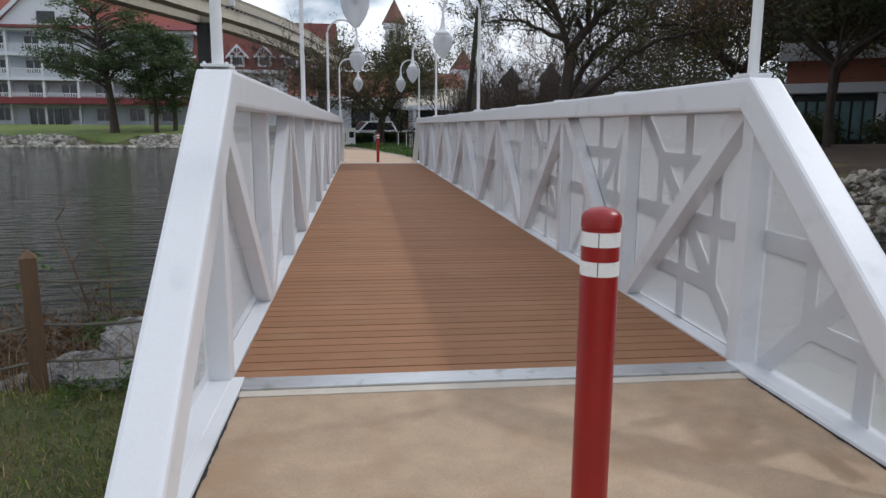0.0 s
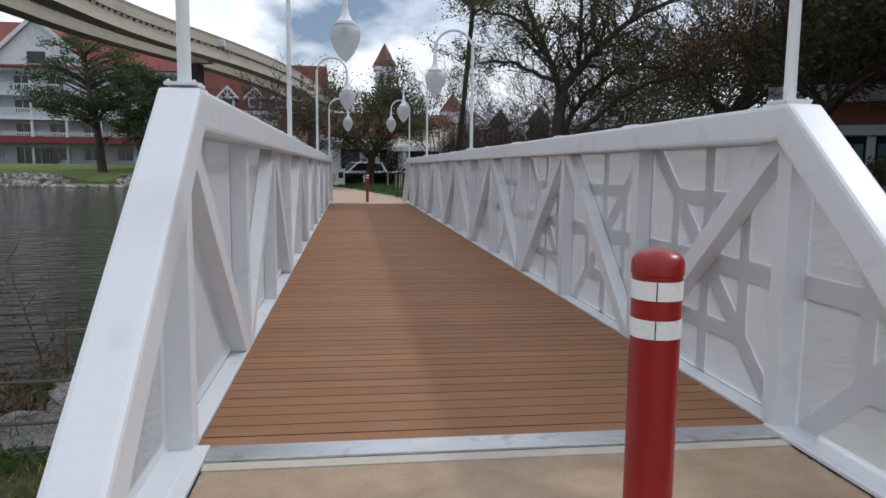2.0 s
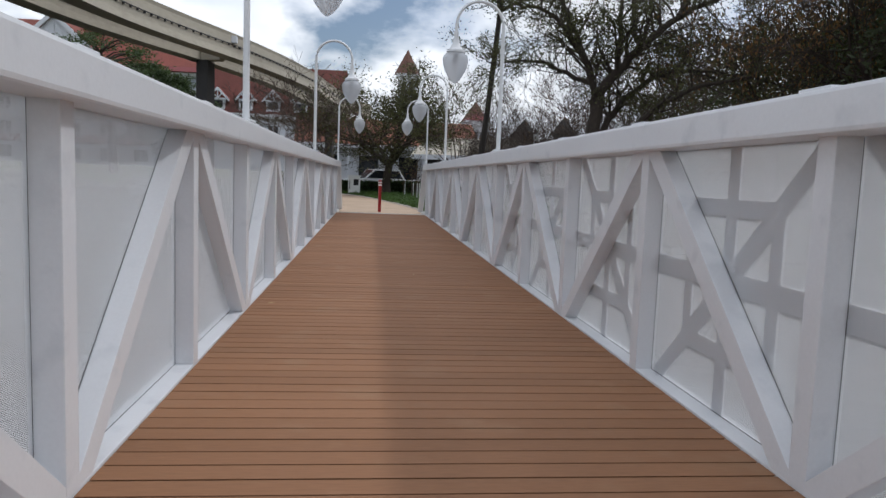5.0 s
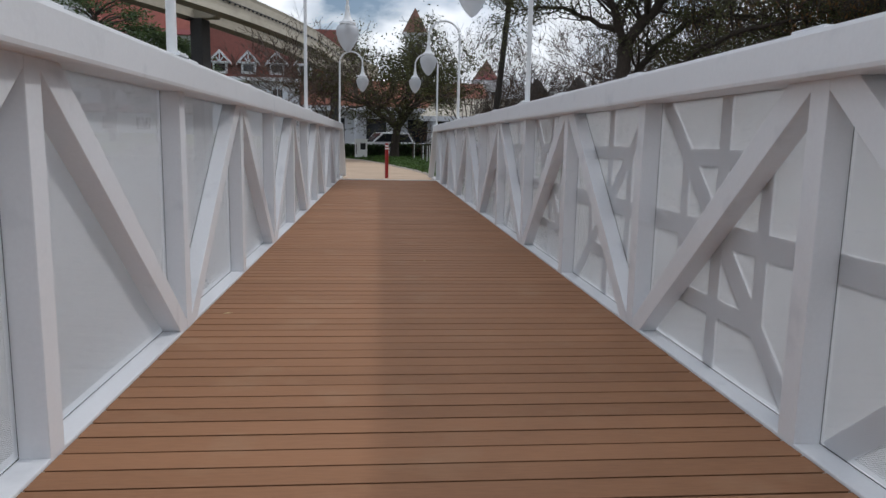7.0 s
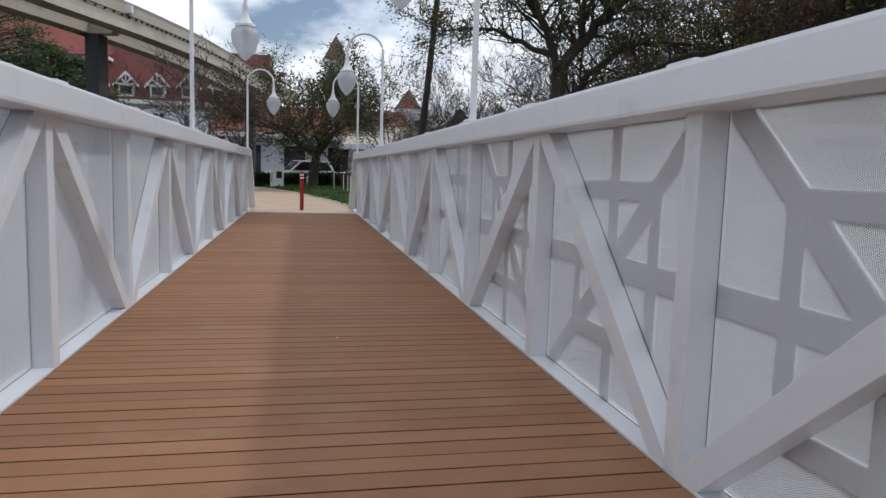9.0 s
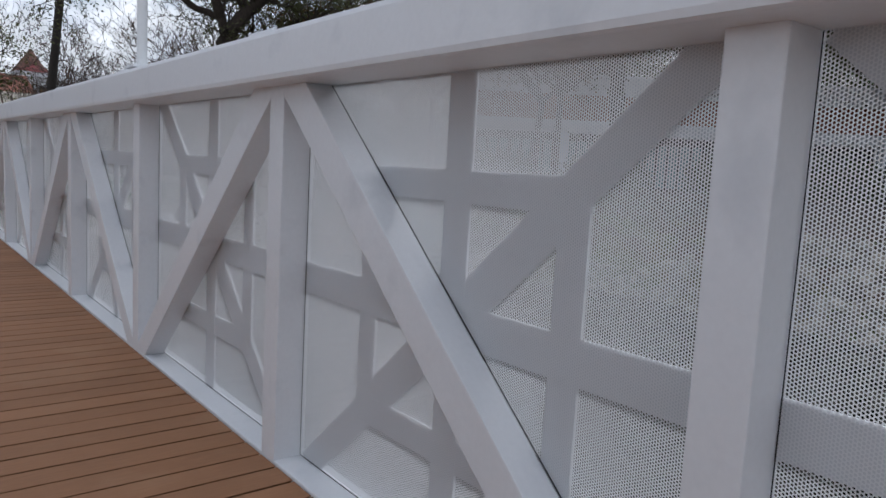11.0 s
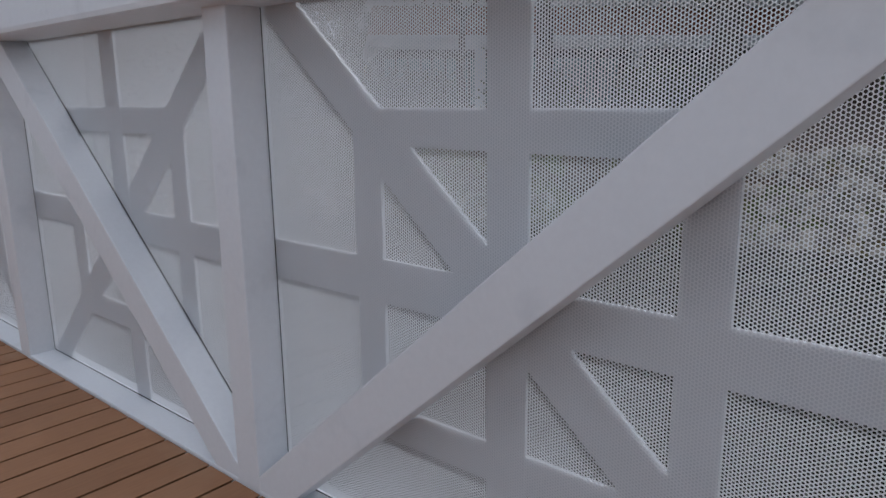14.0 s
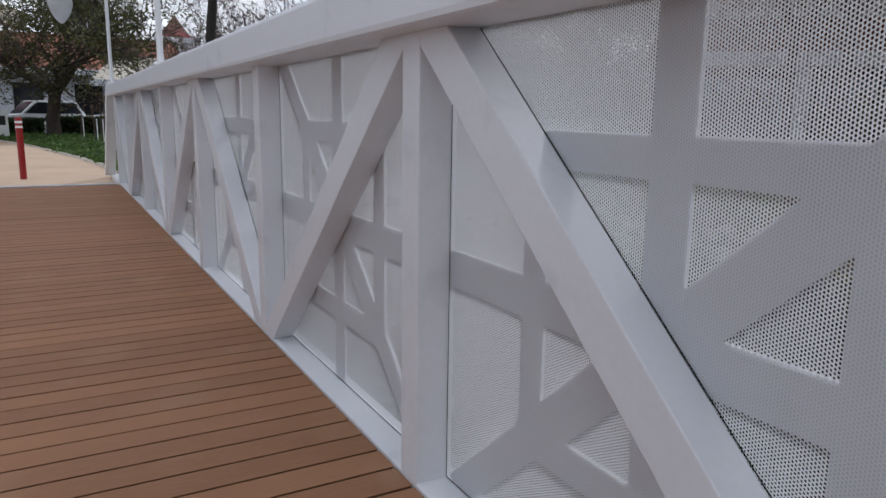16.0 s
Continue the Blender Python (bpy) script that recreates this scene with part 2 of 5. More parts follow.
def water_mat():
    m = bpy.data.materials.new("dark_pond_water")
    m.use_nodes = True
    n, l = m.node_tree.nodes, m.node_tree.links
    b = n["Principled BSDF"]
    b.inputs["Base Color"].default_value = (0.012, 0.013, 0.010, 1)
    b.inputs["Roughness"].default_value = 0.06
    b.inputs["IOR"].default_value = 1.33
    b.inputs["Specular IOR Level"].default_value = 0.4
    geo = n.new("ShaderNodeNewGeometry")
    mp = n.new("ShaderNodeMapping")
    mp.inputs["Scale"].default_value = (0.75, 2.3, 1)
    l.new(geo.outputs["Position"], mp.inputs["Vector"])
    w1, w2 = n.new("ShaderNodeTexNoise"), n.new("ShaderNodeTexNoise")
    w1.inputs["Scale"].default_value, w1.inputs["Detail"].default_value = 2.1, 1
    w2.inputs["Scale"].default_value, w2.inputs["Detail"].default_value = 9.0, 2
    for w in (w1, w2):
        l.new(mp.outputs["Vector"], w.inputs["Vector"])
    ad = n.new("ShaderNodeMath")
    ad.operation = "MULTIPLY_ADD"
    ad.inputs[1].default_value = 0.12
    l.new(w2.outputs["Fac"], ad.inputs[0])
    l.new(w1.outputs["Fac"], ad.inputs[2])
    bp = n.new("ShaderNodeBump")
    bp.inputs["Strength"].default_value, bp.inputs["Distance"].default_value = 1.0, 0.32
    l.new(ad.outputs[0], bp.inputs["Height"])
    l.new(bp.outputs["Normal"], b.inputs["Normal"])
    return m


WATER = water_mat()


def globe_mat():
    m = bpy.data.materials.new("clouded_globe_glass")
    m.use_nodes = True
    n, l = m.node_tree.nodes, m.node_tree.links
    b = n["Principled BSDF"]
    b.inputs["Base Color"].default_value = (0.78, 0.79, 0.81, 1)
    b.inputs["Roughness"].default_value = 0.18
    tl = n.new("ShaderNodeBsdfTranslucent")
    tl.inputs["Color"].default_value = (0.75, 0.77, 0.8, 1)
    tp = n.new("ShaderNodeBsdfTransparent")
    tp.inputs["Color"].default_value = (0.9, 0.92, 0.94, 1)
    a, c = n.new("ShaderNodeMixShader"), n.new("ShaderNodeMixShader")
    a.inputs["Fac"].default_value, c.inputs["Fac"].default_value = 0.5, 0.3
    l.new(b.outputs[0], a.inputs[1])
    l.new(tl.outputs[0], a.inputs[2])
    l.new(a.outputs[0], c.inputs[1])
    l.new(tp.outputs[0], c.inputs[2])
    l.new(c.outputs[0], n["Material Output"].inputs["Surface"])
    return m


GLOBE = globe_mat()


# ---- mesh helpers ----
def mesh_of(name, bm, material, smooth=False):
    me = bpy.data.meshes.new(name)
    if isinstance(bm, tuple):
        me.from_pydata(bm[0], [], bm[1])
    else:
        bm.to_mesh(me)
        bm.free()
    me.materials.append(material)
    if smooth:
        me.shade_smooth()
        me.set_sharp_from_angle(angle=radians(40))
    return me


def part(name, bm, material, parent=None, label="", smooth=False):
    ob = new(name, mesh_of(name, bm, material, smooth))
    ob.parent = parent
    if label:
        tagged(ob, label)
    return ob


def thing(name, label, category, group="", kind="", at=None):
    ob = new(name)
    if at is not None:
        ob.matrix_basis = at
    return tagged(ob, label, category, group, kind)


def box(bm, lo, hi, bevel=0.0, m=None):
    """An upright box between two corners, with its edges rounded, added to bm."""
    c = [(a + b) / 2 for a, b in zip(lo, hi)]
    s = [abs(b - a) for a, b in zip(lo, hi)]
    r = bmesh.ops.create_cube(bm, size=1.0, matrix=(m or Matrix()) @ Matrix.Translation(c) @ Matrix.Diagonal((*s, 1)))
    if bevel:
        es = {e for v in r["verts"] for e in v.link_edges}
        bmesh.ops.bevel(bm, geom=list(es), offset=bevel, segments=2, affect="EDGES", profile=0.6)
    return bm


def boxed(lo, hi, bevel=0.0, m=None):
    return box(bmesh.new(), lo, hi, bevel, m)


def prism(bm, outline, axis, a, b, bevel=0.0):
    """A flat outline pushed from a to b along an axis (0 x, 1 y, 2 z)."""
    def put(p, q):
        v = list(p)
        v.insert(axis, q)
        return bm.verts.new(v)
    A, B = [put(p, a) for p in outline], [put(p, b) for p in outline]
    n = len(A)
    fs = [bm.faces.new(A), bm.faces.new(B[::-1])]
    for i in range(n):
        fs.append(bm.faces.new((A[i], B[i], B[(i + 1) % n], A[(i + 1) % n])))
    bmesh.ops.recalc_face_normals(bm, faces=fs)
    if bevel:
        es = {e for f in fs for e in f.edges}
        bmesh.ops.bevel(bm, geom=list(es), offset=bevel, segments=2, affect="EDGES", profile=0.6)
    return bm


def bar(bm, p, q, wide, x0, x1, bevel=0.0, cut=None):
    """A straight member in the y-z plane from p to q, wide across, between x0 and x1."""
    p, q = Vector(p), Vector(q)
    d = (q - p).normalized()
    s = Vector((-d.y, d.x)) * wide / 2
    return prism(bm, [tuple(p + s), tuple(q + s), tuple(q - s), tuple(p - s)], 0, x0, x1, bevel)


def lathe(bm, rings, n=20, at=(0, 0, 0)):
    """A turned shape from (radius, height) rings."""
    rows = []
    for r, z in rings:
        rows.append([bm.verts.new((at[0] + r * math.cos(2 * math.pi * i / n), at[1] + r * math.sin(2 * math.pi * i / n), at[2] + z)) for i in range(n)])
    for a, b in zip(rows, rows[1:]):
        for i in range(n):
            bm.faces.new((a[i], a[(i + 1) % n], b[(i + 1) % n], b[i]))
    bm.faces.new(rows[0][::-1])
    bm.faces.new(rows[-1])
    return bm


def tube(verts, faces, pts, radii, n=6):
    """A pipe along points, added to lists for from_pydata."""
    base = len(verts)
    for i, (p, r) in enumerate(zip(pts, radii)):
        p = Vector(p)
        d = (Vector(pts[min(i + 1, len(pts) - 1)]) - Vector(pts[max(i - 1, 0)])).normalized()
        a = d.orthogonal().normalized() if abs(d.z) > 0.95 else d.cross(Vector((0, 0, 1))).normalized()
        b = d.cross(a)
        for k in range(n):
            w = 2 * math.pi * k / n
            verts.append(tuple(p + a * r * math.cos(w) + b * r * math.sin(w)))
    for i in range(len(pts) - 1):
        for k in range(n):
            o, o2 = base + i * n, base + (i + 1) * n
            faces.append((o + k, o + (k + 1) % n, o2 + (k + 1) % n, o2 + k))
    faces.append(tuple(base + k for k in range(n))[::-1])
    faces.append(tuple(base + (len(pts) - 1) * n + k for k in range(n)))


def piped(pts, radii, n=8):
    v, f = [], []
    tube(v, f, pts, radii, n)
    return v, f


# ---- the bridge ----
P = 1.83                     # a bay of the truss
BAYS = 12
XL, XR = -1.277, 1.558        # inner faces of the two trusses
LEN = P * BAYS
DEPTH = 0.111                # from the inner face of a post to the sheet
TOP, LOW = 1.61, 1.438        # top rail
PW = 0.116


def truss(side, xin, label):
    """One side of the bridge: rails, posts, braces, sheets; on one side trellis bars behind the sheets."""
    s = side
    t = thing("bridge_truss", label, "bridge railing", "bridge sides", at=pose(xin, 0, 0))
    X = lambda d: s * d                                        # outward from the inner face
    lo, hi = sorted((X(-0.10), X(0.075)))
    yb = -0.165 if s < 0 else -0.14
    run = TOP / 0.885
    out = [(yb - run, 0.0), (yb, TOP), (LEN - yb, TOP), (LEN - yb + run, 0.0), (LEN - yb - 0.07 + LOW / 0.885, 0.0), (LEN - yb - 0.07, LOW), (yb + 0.07, LOW), (yb + 0.07 - LOW / 0.885, 0.0)]
    part("top_rail", prism(bmesh.new(), out, 0, lo, hi, 0.02), WHITE, t)
    # added strip that blocks the light leak between rail and sheets
    lo, hi = sorted((X(0.06), X(DEPTH + 0.012)))
    part("light_stop", boxed((lo, 0.05, LOW + 0.002), (hi, LEN - 0.05, LOW + 0.045), 0.002), WHITE, t)
    lo, hi = sorted((X(0.0), X(0.16)))
    part("bottom_rail", boxed((lo, -2.0, -0.26), (hi, LEN + 2.0, 0.012), 0.006), WHITE, t)
    lo, hi = sorted((X(-0.063 if s < 0 else -0.03), X(0.004)))
    part("flange", boxed((lo, -2.0, -0.1), (hi, -0.004, 0.009), 0.004), WHITE, t)
    for k in range(BAYS + 1):
        lo, hi = sorted((X(0.0), X(DEPTH + 0.02)))
        part("post", boxed((lo, k * P - PW / 2, 0.0), (hi, k * P + PW / 2, LOW + 0.004), 0.005), WHITE, t)
    h = PW / 2 - 0.003
    for k in range(BAYS):
        a, d = (k, 1) if k % 2 == 0 else (k + 1, -1)             # from the head at an even post to the foot at an odd one
        lo, hi = sorted((X(0.0015), X(DEPTH - 0.003)))
        edge_ = [(h, 1.398), (h, LOW + 0.004), (0.210, LOW + 0.004), (P - h, 0.055), (P - h, 0.008), (1.645, 0.008)]
        part("brace", prism(bmesh.new(), [(a * P + d * u, z) for u, z in edge_][::d], 0, lo, hi, 0.004), WHITE, t)
        lo, hi = sorted((X(DEPTH - 0.0024), X(DEPTH - 0.0006)))
        # black line painting the shade where the brace meets the sheet
        for u0, z0, u1, z1 in ((0.211, 1.441, P - h, 0.058),):
            part("gap_shade", bar(bmesh.new(), (a * P + d * u0, z0), (a * P + d * u1, z1), 0.0022, lo, hi), DARK, t, "black strip standing for shade in the gap")
    for k in range(BAYS):
        y0, y1 = k * P + PW / 2 + 0.004, (k + 1) * P - PW / 2 - 0.004
        lo, hi = sorted((X(DEPTH), X(DEPTH + 0.0032)))
        sh = boxed((lo, y0 + 0.001, 0.022), (hi, y1 - 0.001, LOW + 0.02))
        core = [sh.verts.new(((lo + hi) / 2, a, b)) for a, b in ((y0, 0.022), (y1, 0.022), (y1, LOW + 0.02), (y0, LOW + 0.02))]
        sh.faces.new(core)
        part("perforated_sheet", sh, PERF, t)
        # black strips stand for the shaded gaps round the sheet's edges
        a, b = sorted((X(DEPTH - 0.0016), X(DEPTH - 0.0004)))
        for ys in (y0, y1):
            part("gap_shade", boxed((a, ys - 0.0011, 0.013), (b, ys + 0.0011, LOW)), DARK, t)
        part("gap_shade", boxed((a, y0 + 0.004, 0.013), (b, y1, 0.0165)), DARK, t)
    for y0, y1 in ((-1.40, -0.055), (LEN + 1.38, LEN + 0.055)):
        lo, hi = sorted((X(DEPTH), X(DEPTH + 0.0026)))
        part("perforated_sheet", prism(bmesh.new(), [(y0, 0.022), (y1, 0.022), (y1, 1.19)], 0, lo, hi), PERF, t)
    lo, hi = sorted((X(-0.075), X(0.05)))
    for k in range(BAYS + 1):
        yk = k * P
        part("splice_plate", boxed((lo, yk - 0.10, TOP - 0.004), (hi, yk + 0.10, TOP + 0.013), 0.003), WHITE, t)
    if s > 0:
        lo, hi = sorted((X(DEPTH + 0.0042), X(DEPTH + 0.0132)))
        for k in range(-1, BAYS + 1):
            o, d = (k * P, 1) if k % 2 else ((k + 1) * P, -1)   # from the odd post to the even one
            Q = lambda u, z: (o + d * u, z)
            cut = k in (-1, BAYS)
            b = bmesh.new()
            segs = [((0.896, 0.0), (0.896, LOW), 0.111), ((0.06, 0.7285), (1.77, 0.7285), 0.117),
                    ((0.463, 1.15), (0.463, 0.31), 0.096), ((1.333, 1.15), (1.333, 0.31), 0.096), ((0.455, 1.1215), (1.355, 1.1215), 0.093),
                    ((0.435, 0.3385), (1.345, 0.3385), 0.098), ((0.10, 1.462), (0.463, 1.136), 0.108), ((0.45, 1.137), (1.345, 0.324), 0.122), ((1.333, 0.335), (1.72, -0.01), 0.108)]
            if cut:
                segs = [((0.896, 0.0), (0.896, 0.70), 0.111), ((0.78, 0.7285), (1.77, 0.7285), 0.117), ((1.333, 1.05), (1.333, 0.31), 0.096),
                        ((0.55, 0.3385), (1.345, 0.3385), 0.098), ((0.90, 0.728), (1.345, 0.324), 0.122), ((1.333, 0.335), (1.72, -0.01), 0.108)]
            for i, (p, q, w) in enumerate(segs):
                part("trellis_bar", bar(bmesh.new(), Q(*p), Q(*q), w, lo + 0.0002 * i, hi + 0.0006 * i), WHITE, t)
    return t


truss(-1, XL, "white painted steel truss railing with perforated sheets")
truss(1, XR, "white painted steel truss railing with perforated sheets and trellis bars")

deck = tagged(new("bridge_deck", mesh_of("bridge_deck", boxed((XL, 0.0, -0.24), (XR, LEN - 0.06, -0.06)), UNDER)), "framing under the brown bridge boards, near-black for gap shade", "deck", kind="structure")
PITCH = 0.1425


def grooved_board(y0, y1):
    """A composite board with a thin top lip and a clip groove along both edges."""
    lip, g = 0.0028, 0.011
    out = [(y0 + 0.001, 0.0), (y1 - 0.001, 0.0), (y1, -0.001), (y1, -lip), (y1 - g, -lip - 0.001), (y1 - g, -0.026),
           (y0 + g, -0.026), (y0 + g, -lip - 0.001), (y0, -lip), (y0, -0.001)]
    return prism(bmesh.new(), out, 0, XL + 0.004, XR - 0.004)


board_me = mesh_of("board", grooved_board(-PITCH / 2 + 0.0056, PITCH / 2 - 0.0056), DECK)
first_me = mesh_of("board", grooved_board(-0.004, 0.0996), DECK)
first = new("board", first_me)
first.parent = deck
for i in range(int((LEN - 0.17) / PITCH)):
    b = new("board", board_me)
    b.location = (0, 0.106 + (i + 0.5) * PITCH, random.uniform(-0.0012, 0.0008))
    b.parent = deck

sill = tagged(new("threshold_plate", mesh_of("threshold_plate", boxed((XL + 0.066, -0.165, -0.03), (XR - 0.033, -0.008, 0.004), 0.003), PLATE)), "brushed metal threshold plate across the bridge end", "threshold", "thresholds")
copy_thing(sill, pose(0, LEN + 0.10, 0))


def bollard(x, y, z, label):
    t = thing("bollard", label, "bollard", "bollards", at=pose(x, y, z))
    r = 0.057
    part("sleeve", lathe(bmesh.new(), [(r, 0), (r, 1.066), (r + 0.003, 1.068), (r + 0.003, 1.093), (r + 0.001, 1.102), (r - 0.006, 1.112), (r * 0.6, 1.122), (r * 0.25, 1.1265), (0.002, 1.127)], 28), RED, t, smooth=True)
    for z0 in (0.924, 1.012):
        part("reflective_band", lathe(bmesh.new(), [(r, z0), (r + 0.0015, z0), (r + 0.0015, z0 + 0.043), (r, z0 + 0.043)], 28), REFLECT, t, "white reflective band", True)
        part("tape_seam", boxed((-0.0012, -r - 0.0024, z0), (0.0012, -r + 0.002, z0 + 0.043), 0, pose(0, 0, 0, 0, 0, -24)), DARK, t)
    return t


bollard(0.131, -1.712, -0.012, "red plastic bollard with two white reflective bands")
bollard(0.115, 24.1, -0.06, "red bollard with white bands at the far bridge end")


def lamp(x, y, side):
    """A shepherd's crook lamp on the top rail; the arm reaches over the deck."""
    t = thing("bridge_lamp", "white gooseneck lamp post with a clouded acorn globe", "street lamp", "lamps along the bridge", at=pose(x, y, TOP + 0.012, 0, 0, 0 if side < 0 else 180))
    part("base_plate", boxed((-0.068, -0.08, 0.0), (0.068, 0.08, 0.014), 0.002), POLE, t)
    for a in (-0.052, 0.052):
        for b in (-0.064, 0.064):
            part("bolt", lathe(bmesh.new(), [(0.008, 0.012), (0.008, 0.022), (0.004, 0.024)], 6, (a, b, 0)), POLE, t)
    r, h = 0.325, 1.69
    pts = [(0, 0, 0.02), (0, 0, 0.5), (0, 0, h)] + [(r - r * math.cos(a), 0, h + r * math.sin(a)) for a in np.linspace(0.15, math.pi, 16)] + [(2 * r, 0, h - 0.10)]
    part("pole", piped(pts, [0.029, 0.027, 0.025] + [0.022] * 16 + [0.021], 14), POLE, t, smooth=True)
    zb = h - 0.10
    part("globe_cap", lathe(bmesh.new(), [(0.024, zb + 0.02), (0.036, zb - 0.02), (0.030, zb - 0.05), (0.052, zb - 0.16), (0.085, zb - 0.22), (0.125, zb - 0.245), (0.128, zb - 0.275), (0.11, zb - 0.285)], 24, (2 * r, 0, 0)), POLE, t, "white cast cap", True)
    part("globe", lathe(bmesh.new(), [(0.112, zb - 0.28), (0.165, zb - 0.32), (0.178, zb - 0.37), (0.170, zb - 0.44), (0.140, zb - 0.53), (0.095, zb - 0.61), (0.05, zb - 0.665), (0.018, zb - 0.69), (0.003, zb - 0.695)], 28, (2 * r, 0, 0)), GLOBE, t, "clouded acorn glass globe", True)
    part("lamp_core", lathe(bmesh.new(), [(0.03, zb - 0.28), (0.045, zb - 0.36), (0.02, zb - 0.42)], 12, (2 * r, 0, 0)), BLACKMETAL, t, smooth=True)
    return t


for y in (-0.07, 5.28, 12.5, LEN - 0.1):
    lamp(XL + 0.0125, y, -1)
for y in (-0.02, 9.0, 16.15, LEN - 0.1):
    lamp(XR - 0.0125, y, 1)


# ---- ground and water ----
WZ = -0.55


def smooth01(a, b, v):
    t = max(0.0, min(1.0, (v - a) / (b - a)))
    return t * t * (3 - 2 * t)


def wet(x, y):
    """Metres inside the pond (positive) or on land (negative)."""
    if x < 0.2:
        far = 20.2 + max(0.0, -2.6 - x) * 3.4
        far = min(far, 57.0 + 1.2 * math.sin(x * 0.21) + 0.5 * math.sin(x * 0.8))
        near = 1.7 + 0.35 * math.sin(x * 0.9) + 0.2 * math.sin(x * 2.3) - max(0.0, -x - 3) * 0.25
        near = max(near, -26.0)
        return min(y - near, far - y)
    right = 9.2 + 0.6 * math.sin(y * 0.5) - max(0.0, y - 11) * 0.62 + max(0.0, 2 - y) * 0.12
    near = 1.7 - max(0.0, x - 2.2) * 3.0
    near = max(near, -40.0)
    return min(right - x, y - near, 20.2 - y + 0.0 * x)


def land(x, y):
    d = wet(x, y)
    n = noise.noise((x * 0.35, y * 0.35, 0)) * 0.06
    if d > 0:
        return WZ - 0.25 - 0.9 * smooth01(0, 4, d)
    e = -d
    z = -0.10
    if x < -8 and y > 40:
        z = 0.25 + 0.95 * smooth01(57, 72, y)
    elif x > 5 and y < 19:
        z = 0.55 + 0.25 * smooth01(2, 14, e)
    z0 = WZ - 0.25
    return z0 + (z + n * smooth01(0.5, 3, e) - z0) * smooth01(0.0, 1.5, e)


def axis_steps(lo, hi, fine_lo, fine_hi, fine, grow):
    v, s = [fine_lo], fine
    while v[-1] < fine_hi:
        v.append(v[-1] + fine)
    s = fine
    while v[-1] < hi:
        s *= grow
        v.append(v[-1] + s)
    w, s = [], fine
    p = fine_lo
    while p > lo:
        s *= grow
        p -= s
        w.append(p)
    return w[::-1] + v


gx = axis_steps(-900, 900, -8, 12, 0.33, 1.09)
gy = axis_steps(-500, 1500, -6, 26, 0.33, 1.07)
gv = []
for y in gy:
    for x in gx:
        z = land(x, y)
        if -1.7 < x < 1.95 and y < 0.9:
            z = min(z, -0.16)
        if -2.2 < x < 2.4 and y > 21.0 and y < 60:
            z = min(z, -0.14)
        gv.append((x, y, z))
nx = len(gx)
gf = [(j * nx + i, j * nx + i + 1, (j + 1) * nx + i + 1, (j + 1) * nx + i) for j in range(len(gy) - 1) for i in range(nx - 1)]
ground = tagged(new("ground", mesh_of("ground", (gv, gf), GRASS, True)), "grassy banks with worn brown patches round the pond", "ground", kind="structure")
wv = [(-400, -60, WZ), (60, -60, WZ), (60, 90, WZ), (-400, 90, WZ)]
water = tagged(new("water", mesh_of("water", (wv, [(0, 1, 2, 3)]), WATER)), "dark rippled pond water under the bridge", "water", kind="structure")

lv, lf = [], []
lx, ly = np.linspace(-110, -9, 60), np.linspace(59.3, 75.5, 14)
for b in ly:
    for a in lx:
        lv.append((a, b, land(a, b) + 0.05))
lf = [(j * 60 + i, j * 60 + i + 1, (j + 1) * 60 + i + 1, (j + 1) * 60 + i) for j in range(13) for i in range(59)]
tagged(new("lawn", mesh_of("lawn", (lv, lf), LUSH, True)), "mown green hotel lawn above the stones", "lawn", kind="structure")

# near approach and far walk
ap = thing("pavement_near", "stained tan concrete approach to the bridge", "pavement", kind="structure")
part("slab", boxed((XL + 0.068, -9.0, -0.20), (XR - 0.035, -0.255, -0.012), 0.006), CONC, ap)
part("edge_strip", boxed((XL + 0.066, -0.251, -0.2), (XR - 0.033, -0.172, -0.008), 0.004), CONC_PALE, ap)
part("shoulder", boxed((XL - 3.0, -14.0, -0.2), (XR + 2.0, -9.01, -0.016)), CONC, ap)
# ragged black strips between the rails and the slab
for xs, sg in ((XL + 0.062, 1), (XR - 0.029, -1)):
    sv, sf = [], []
    for j in range(150):
        y = -0.20 - j * 0.0115
        w = 0.004 + 0.012 * max(0.0, noise.noise((y * 9, xs, 0))) + 0.016 * max(0.0, noise.noise((y * 31, xs, 4)) - 0.15)
        sv += [(xs, y, -0.0085), (xs + sg * (0.006 + w), y, -0.0105)]
    sf = [(2 * j, 2 * j + 1, 2 * j + 3, 2 * j + 2)[::sg] for j in range(149)]
    part("edge_line", (sv, sf), DARK, ap, "ragged black strip along the rail")
fw = thing("pavement_far", "peach concrete walk curving past a planted bed", "pavement", kind="structure")
edge = [(1.75, LEN + 0.1), (1.70, 24.5), (1.55, 27.5), (1.15, 30.5), (0.55, 34), (-0.1, 38), (-1.2, 42.5), (-2.5, 45.5), (-3.5, 47.0)]
outl = [(-1.6, LEN + 0.1)] + edge + [(-7.0, 48.0), (-6.0, 42.0), (-4.2, 36.0), (-2.9, 31.0), (-2.1, 26.5)]
part("slab", prism(bmesh.new(), outl, 2, -0.25, -0.065, 0.0), FARCONC, fw)
part("edge_strip", boxed((XL, LEN + 0.11, -0.2), (XR, LEN + 0.35, -0.05), 0.005), CONC_PALE, fw)
kv, kf = [], []
tube(kv, kf, [(x + 0.06, y, -0.06) for x, y in edge], [0.055] * len(edge), 6)
part("kerb", (kv, kf), CONC_PALE, fw, "pale concrete edging")


